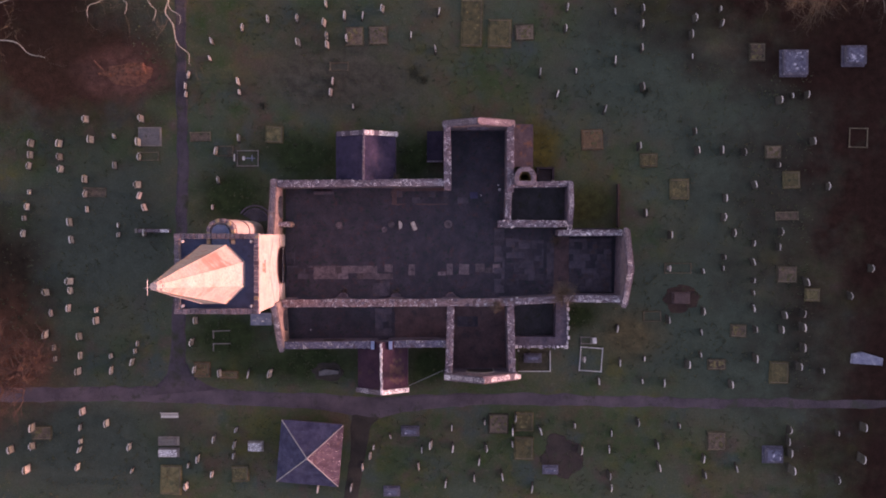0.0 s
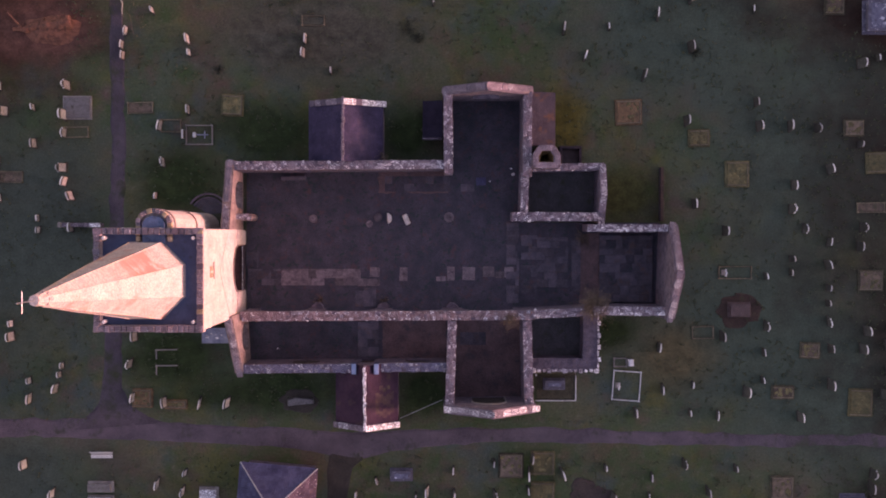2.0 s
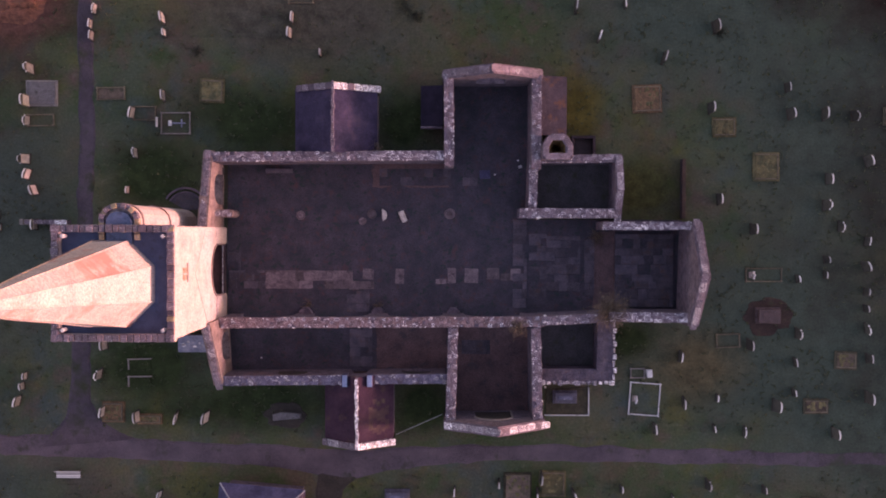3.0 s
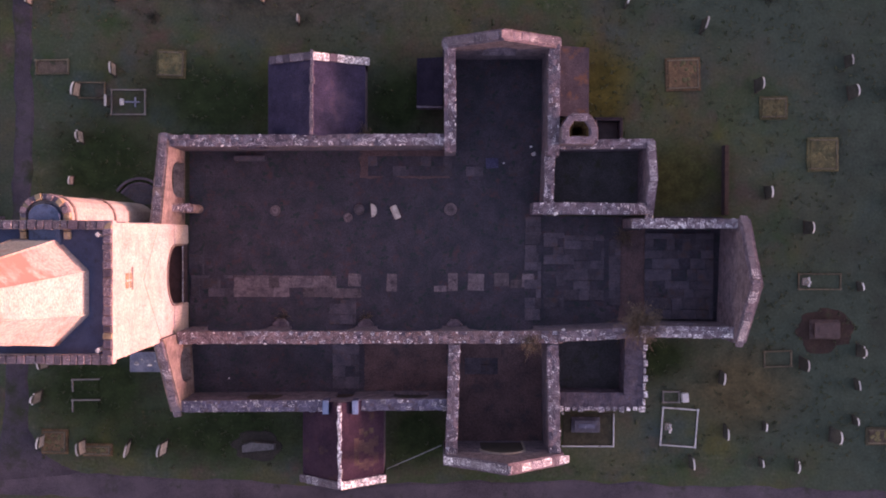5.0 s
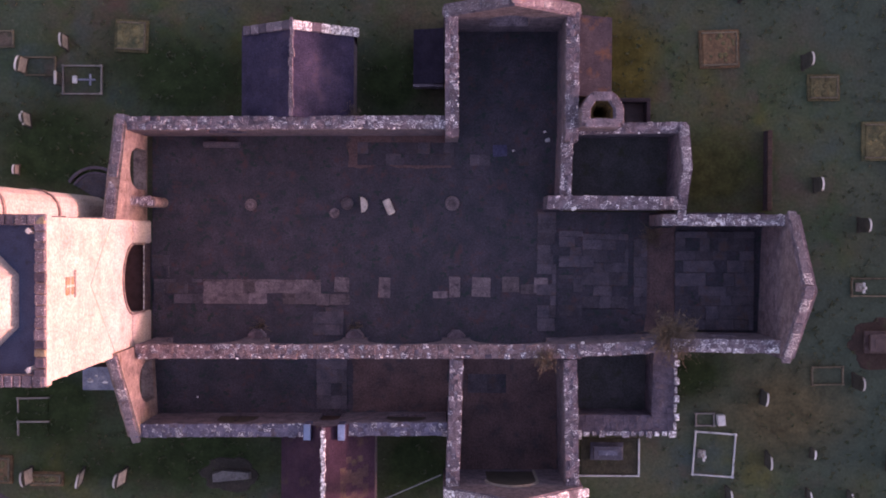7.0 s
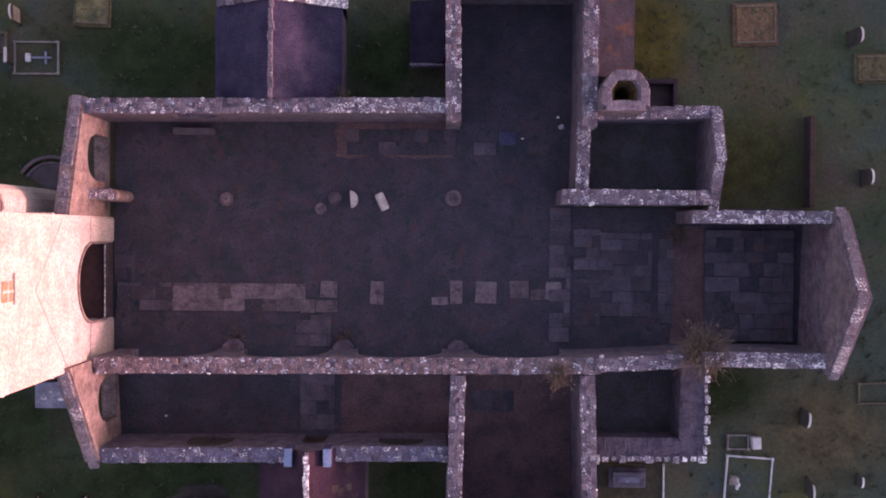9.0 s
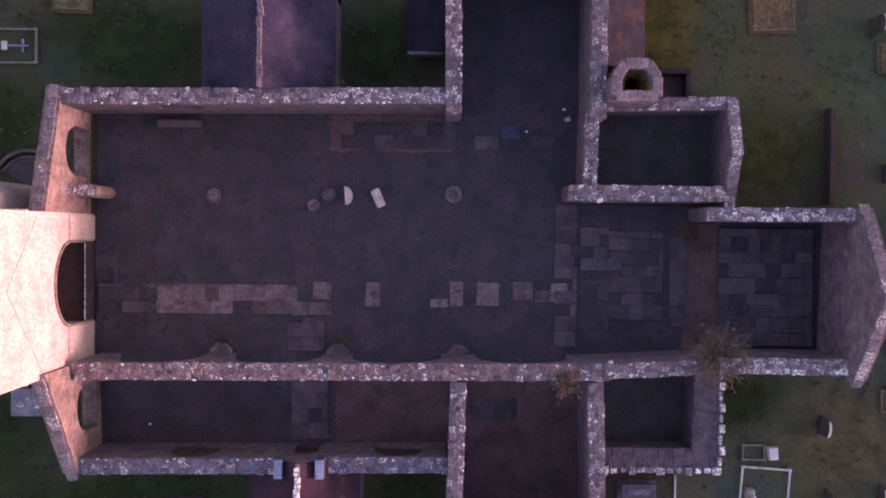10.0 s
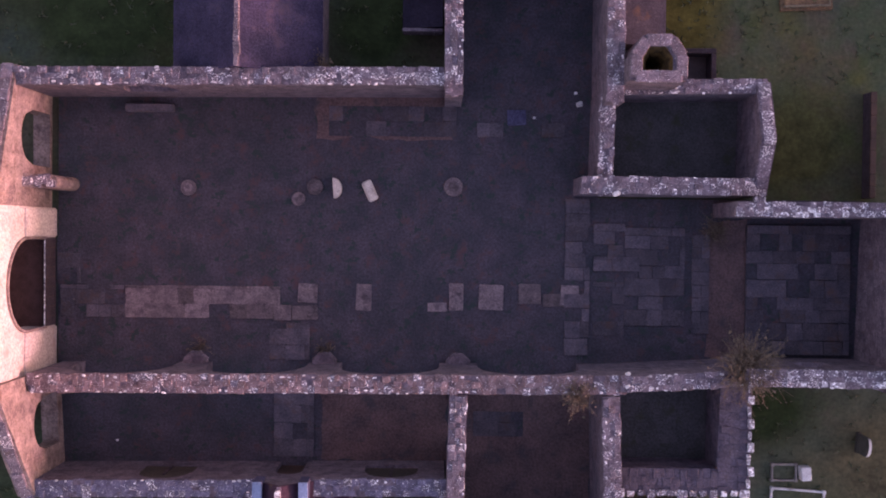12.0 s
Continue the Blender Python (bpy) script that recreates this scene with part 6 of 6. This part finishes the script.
tube(bm, (-3.3, -13.3, 0.5), (0.0, -11.8, 0.75), 0.03, 0.03, 6)
tagged(link("handrail", bm, METAL), "thin metal handrail from porch to transept", "handrail")

# ---- fallen trunk, trees, plants ----
ROTTEN = surface("red_rotten_wood", (0.075, 0.029, 0.020), (0.22, 0.09, 0.060), 0.35, 0.06, 0.95, 0.9, ((0.045, 0.022, 0.016), 0.4, 0.4))
fallen = thing("fallen_trunk", -31.0, 17.2, 0)
rng = random.Random(77)
bm = bmesh.new()
p = Vector((-2.4, -0.25, 0.25))
line, girth = [p], [0.14]
for i in range(18):
    p = p + Vector((0.25, rng.gauss(0.015, 0.05), rng.gauss(0.01, 0.04)))
    line.append(p)
    girth.append(0.17 + 0.024 * i + rng.uniform(-0.06, 0.06))
skin(bm, line, girth, 10)
part("bole", bm, ROTTEN, fallen)
for i in range(5):
    bm = bmesh.new()
    a0 = Vector((rng.uniform(-2.2, 2.2), rng.uniform(-0.2, 0.2), 0.3))
    a1 = a0 + Vector((rng.uniform(-1.2, 0.8), rng.choice((-1, 1)) * rng.uniform(0.5, 1.2), rng.uniform(-0.2, 0.2)))
    tube(bm, a0, a1, 0.11, 0.04, 6)
    tube(bm, a1, a1 + Vector((rng.uniform(-0.7, 0.3), rng.gauss(0, 0.4), -0.1)), 0.04, 0.02, 5)
    part("broken_limb", bm, ROTTEN, fallen)
bm = bmesh.new()
heap = []
for k in range(7):
    f_ = k / 6
    ring_ = []
    for i in range(28):
        a_ = 2 * math.pi * i / 28
        r_ = (1 - f_) * (1 + 0.3 * noise.noise((math.cos(a_) * 1.6, math.sin(a_) * 1.6, 3.0 + k * 0.2))) + 0.03
        ring_.append(bm.verts.new((0.5 + 2.4 * r_ * math.cos(a_), -0.2 + 1.1 * r_ * math.sin(a_), -0.05 + 0.5 * math.sin(f_ * math.pi / 2) + 0.10 * noise.noise((math.cos(a_) * 5, math.sin(a_) * 5, k * 2.0)))))
    heap.append(ring_)
for r0, r1 in zip(heap, heap[1:]):
    for i in range(28):
        bm.faces.new((r0[i], r0[(i + 1) % 28], r1[(i + 1) % 28], r1[i]))
bm.faces.new(heap[-1])
part("crumbled_wood", bm, ROTTEN, fallen, "heap of crumbled red-brown wood")
tagged(fallen, "fallen red-brown rotten tree trunk among leaves", "tree trunk")


def bare_tree(x, y, height, lean, seed, label, spread=1.0, wild=0.26, boughs=6, reach=(), bark=None, twig=None):
    """A leafless tree: tapered trunk, limbs that fork, and fine twigs; reach: how far single long boughs grow out."""
    bark, twig = bark or BARK, twig or TWIG
    rng_ = random.Random(seed)
    ob = thing("bare_tree", x, y, ground_z(x, y))
    trunk, limbs, twigs = bmesh.new(), bmesh.new(), bmesh.new()

    def grow(p, d, length, r, depth):
        bm_ = limbs if depth < 4 else twigs
        n_ = 4 if depth < 4 else 3
        for i in range(n_):
            d = (d + Vector((rng_.gauss(0, wild), rng_.gauss(0, wild), rng_.gauss(0.0, 0.12)))).normalized()
            q = p + d * length / n_
            tube(bm_, p, q, r * (1 - 0.12 * i), r * (1 - 0.12 * (i + 1)), 6 if depth < 3 else 4 if depth < 4 else 3)
            p = q
            if depth < 6 and (i > 0 or depth > 2) and rng_.random() < (0.9 if depth < 5 else 0.55):
                out = (d + Vector((rng_.gauss(0, 0.7), rng_.gauss(0, 0.7), rng_.gauss(0.0, 0.35)))).normalized()
                grow(p, out, length * rng_.uniform(0.5, 0.75), r * 0.5, depth + 1)
        if depth < 6:
            grow(p, (d + Vector((rng_.gauss(0, 0.35), rng_.gauss(0, 0.35), 0))).normalized(), length * 0.7, r * 0.55, depth + 1)

    top_ = Vector((lean[0] * 0.3, lean[1] * 0.3, height * 0.35))
    tube(trunk, (0, 0, -0.3), top_ * 0.5, 0.55, 0.42, 10)
    tube(trunk, top_ * 0.5, top_, 0.42, 0.34, 10)
    part("trunk", trunk, bark, ob)
    for bx_, by_, bz_ in reach:
        a__ = top_ * 0.9
        goal = Vector((bx_, by_, bz_))
        line_, girth_ = [], []
        for i in range(25):
            f_ = i / 24
            sway = 1.1 * math.sin(math.pi * f_) ** 0.5
            line_.append(a__.lerp(goal, f_) + sway * Vector((noise.noise((f_ * 6, seed, bx_)), noise.noise((f_ * 6, seed + 9, by_)), 0.6 * noise.noise((f_ * 5, seed + 5, bx_)))))
            girth_.append(0.075 * (1 - f_) + 0.022)
            if i > 7 and i % 3 == 0:
                out = (goal - a__).normalized() + Vector((rng_.gauss(0, 0.8), rng_.gauss(0, 0.8), rng_.gauss(0, 0.3)))
                grow(line_[-1], out.normalized(), rng_.uniform(1.0, 2.2), girth_[-1] * 0.6, 4)
        skin(limbs, line_, girth_, 6)
    for i in range(boughs):
        a__ = 2 * math.pi * i / boughs + rng_.uniform(-0.4, 0.4)
        d = Vector((math.cos(a__) * 0.8 * spread + lean[0] * 0.08, math.sin(a__) * 0.8 * spread + lean[1] * 0.08, rng_.uniform(0.35, 0.9))).normalized()
        grow(top_ * rng_.uniform(0.75, 1.0), d, height * 0.36, 0.18, 1)
    part("limbs", limbs, bark, ob, "bare limbs")
    part("crown", twigs, twig, ob, "crown of fine brown twigs")
    return tagged(ob, label, "tree", "bare trees")


bare_tree(-27.6, 29.5, 12, (1.0, -3.5), 3, "large leafless tree with pale twisted limbs", 1.1, 0.42, 6, reach=((4.2, -12.4, 5.0), (3.6, -9.0, 6.2), (1.2, -8.6, 6.0), (-1.4, -8.0, 6.0), (-4.6, -8.4, 6.5)))
bare_tree(-48.5, 22.5, 10, (1.0, -0.5), 5, "large leafless tree with pale twisted limbs", 1.0, 0.42, 5, reach=((11.8, -4.8, 5.0), (9.0, 0.5, 5.5)))
bare_tree(31.0, 28.3, 11, (0.5, -2.0), 8, "leafless tree with brown twigs at the yard's edge", bark=TWIG)
bare_tree(41.0, 28.6, 11, (0.0, -2.0), 9, "leafless tree with grey limbs at the yard's edge", bark=DIM_BARK, reach=((-2.4, -6.0, 6.0), (1.6, -5.6, 6.0)))
bare_tree(-41.0, -11.8, 8, (1.0, 0.2), 12, "small leafless tree with red-brown twigs", 1.15, 0.30, 9, bark=RED_TWIG, twig=RED_TWIG)


def dry_shrub(x, y, z, r, n_, seed, label, material=None):
    """A tangle of thin dry stems rising from a wall top."""
    rng_ = random.Random(seed)
    bm_ = bmesh.new()
    for i in range(n_):
        a__, up = rng_.uniform(0, 2 * math.pi), rng_.uniform(0.1, 0.9)
        d = Vector((math.cos(a__), math.sin(a__), up))
        p = Vector((rng_.gauss(0, r * 0.28), rng_.gauss(0, r * 0.28), 0))
        for j in range(3):
            q_ = p + d * r * rng_.uniform(0.2, 0.4)
            tube(bm_, p, q_, 0.007, 0.004, 3)
            c_ = q_ + Vector((rng_.gauss(0, 0.05), rng_.gauss(0, 0.05), rng_.gauss(0, 0.05)))
            s_ = rng_.uniform(0.015, 0.04)
            vs_ = [bm_.verts.new(c_ + Vector((rng_.gauss(0, s_), rng_.gauss(0, s_), rng_.gauss(0, s_)))) for _ in range(4)]
            bm_.faces.new(vs_[:3]), bm_.faces.new(vs_[1:])
            p = q_
            d = (d + Vector((rng_.gauss(0, 0.3), rng_.gauss(0, 0.3), rng_.gauss(0, 0.2))))
    ob = link("dry_shrub", bm_, material or DRYPLANT)
    ob.location = (x, y, z)
    return tagged(ob, label, "shrub")


dry_shrub(11.4, -4.2, 3.3, 0.95, 560, 2, "dry yellow shrub growing on the broken wall")
dry_shrub(11.0, 0.75, 0.1, 0.55, 90, 7, "brown dry weeds in the gap of the chancel wall")
dry_shrub(5.1, -5.4, 3.45, 0.5, 150, 3, "small yellow weed growing on the arcade wall")
dry_shrub(-4.55, 6.75, 2.2, 0.42, 110, 4, "dry yellow weed growing on the porch eave")
dry_shrub(-9.6, -4.2, 0.1, 0.35, 40, 5, "dry weed at the foot of a pier")
dry_shrub(-4.6, -4.2, 0.1, 0.35, 40, 6, "dry weed at the foot of a pier")
DARKWEED = surface("dark_weeds", (0.016, 0.022, 0.014), (0.040, 0.044, 0.030), 0.4, 0.05, 0.95, 0.5)
for i, (x, y, r) in enumerate(((-2.7, 17.0, 0.7), (-1.9, 16.4, 0.4), (-17.5, 13.9, 0.35), (19.7, 15.3, 0.5))):
    ob = dry_shrub(x, y, ground_z(x, y) - 0.02, r, 70, 30 + i, "dark low weed clump in the grass", DARKWEED)
    ob.name = "weed_clump"
    tagged(ob, category="weeds", group="weed clumps")


def evergreen(height, width, seed):
    """A dense dark evergreen, unseen, that shades the yard: trunk and a ragged crown of leaf clumps."""
    rng_ = random.Random(seed)
    ob = thing("evergreen_tree", 0, 0, 0)
    bm_ = bmesh.new()
    tube(bm_, (0, 0, -0.3), (0, 0, height * 0.8), 0.3, 0.08, 8)
    part("trunk", bm_, BARK, ob)
    bm_ = bmesh.new()
    for i in range(1800):
        z = rng_.uniform(0.02, 1.0)
        r = width / 2 * (1 - z ** 2.2) ** 0.6 * rng_.uniform(0.55, 1.08)
        a__ = rng_.uniform(0, 2 * math.pi)
        c_ = Vector((r * math.cos(a__), r * math.sin(a__), z * height))
        s_ = rng_.uniform(0.25, 0.5)
        q_ = Euler((rng_.uniform(0, 3), rng_.uniform(0, 3), rng_.uniform(0, 3))).to_quaternion()
        vs_ = [bm_.verts.new(c_ + q_ @ Vector(v)) for v in ((-s_, 0, 0), (0, -s_ * 0.6, 0.1), (s_, 0, 0), (0, s_ * 0.6, 0.1))]
        bm_.faces.new(vs_)
    part("crown", bm_, LEAVES, ob, "dense dark green crown")
    return tagged(ob, "unseen evergreen in a row added to shade the yard", "tree", "evergreen row")


# unseen row added east of the yard, keeping low sun off the ground
SHADE_ROW = [evergreen(7.6, 6.5, 61), evergreen(8.6, 7.0, 62)]
for i in range(26):
    m = pose(62 + rng.uniform(-2, 2), -62 + i * 4.8 + rng.uniform(-0.6, 0.6), 0, 0, 0, rng.uniform(0, 360))
    if i < 2:
        SHADE_ROW[i].matrix_basis = m
    else:
        copy_thing(SHADE_ROW[i % 2], m)

# ---- grass tufts over the open ground ----
def in_the_way(x, y):
    if -22.5 < x < -15 and -5.5 < y < 2.9 or -16 < x < 7.2 and -12.6 < y < 12.3 and not (x < -0.5 and (y > 6.7 or y < -9.6)) or 6 < x < 17.8 and -5.4 < y < 6.3 or 6 < x < 12.1 and -9.5 < y < -5:
        return True
    if -10.6 < x < -4.2 and 6 < y < 11.4 or -8.3 < x < -3.2 and -13.9 < y < -9 or -15.8 < x < -9.4 and -22.6 < y < -16.3:
        return True
    if abs(y + 14.85 + 0.25 * math.sin(x * 0.2)) < 1.3 or abs(x + 25.7) < 1.0 and y > -14:
        return True
    return -10 < x < -6.6 and y < -15


def tufts(count, seed):
    """Splayed blades in clumps, thick where the turf is rough."""
    r_ = random.Random(seed)
    verts, faces = [], []
    made = 0
    while made < count:
        x, y = r_.uniform(-44, 44), r_.uniform(-25, 25)
        if in_the_way(x, y) or x > 36 or x > 22 and y > 18 or x < -30 and y > 12 or noise.noise((x * 0.25, y * 0.25, 9)) < r_.uniform(-0.5, 0.45):
            continue
        made += 1
        z = ground_z(x, y) - 0.01
        size = r_.uniform(0.6, 1.3)
        for i in range(5):
            a_, w = r_.uniform(0, 2 * math.pi), 0.020 * size
            ca, sa = math.cos(a_), math.sin(a_)
            reach, up = r_.uniform(0.05, 0.14) * size, r_.uniform(0.06, 0.15) * size
            n0 = len(verts)
            verts += [(x - sa * w, y + ca * w, z), (x + sa * w, y - ca * w, z), (x + ca * reach + sa * w * 0.6, y + sa * reach - ca * w * 0.6, z + up), (x + ca * reach * 1.5, y + sa * reach * 1.5, z + up * 0.9)]
            faces += [(n0, n0 + 1, n0 + 2, n0 + 3)]
    me = bpy.data.meshes.new("grass_tufts")
    me.from_pydata(verts, [], faces)
    m = bpy.data.materials.new("grass_blades")
    m.use_nodes = True
    n, l = m.node_tree.nodes, m.node_tree.links
    geo, ramp_ = n.new("ShaderNodeNewGeometry"), n.new("ShaderNodeValToRGB")
    e_ = ramp_.color_ramp.elements
    e_[0].position, e_[0].color = 0.0, (0.054, 0.080, 0.038, 1)
    e_[1].position, e_[1].color = 1.0, (0.118, 0.116, 0.084, 1)
    for where_, c in ((0.35, (0.062, 0.090, 0.044)), (0.6, (0.076, 0.094, 0.060)), (0.8, (0.098, 0.088, 0.046))):
        e_.new(where_).color = (*c, 1)
    l.new(geo.outputs["Random Per Island"], ramp_.inputs["Fac"])
    l.new(ramp_.outputs["Color"], n["Principled BSDF"].inputs["Base Color"])
    n["Principled BSDF"].inputs["Roughness"].default_value = 0.9
    me.materials.append(m)
    return tagged(new("grass_tufts", me), "rough dewy grass tufts over the churchyard", "grass", "", "stuff")


tufts(8000, 5)
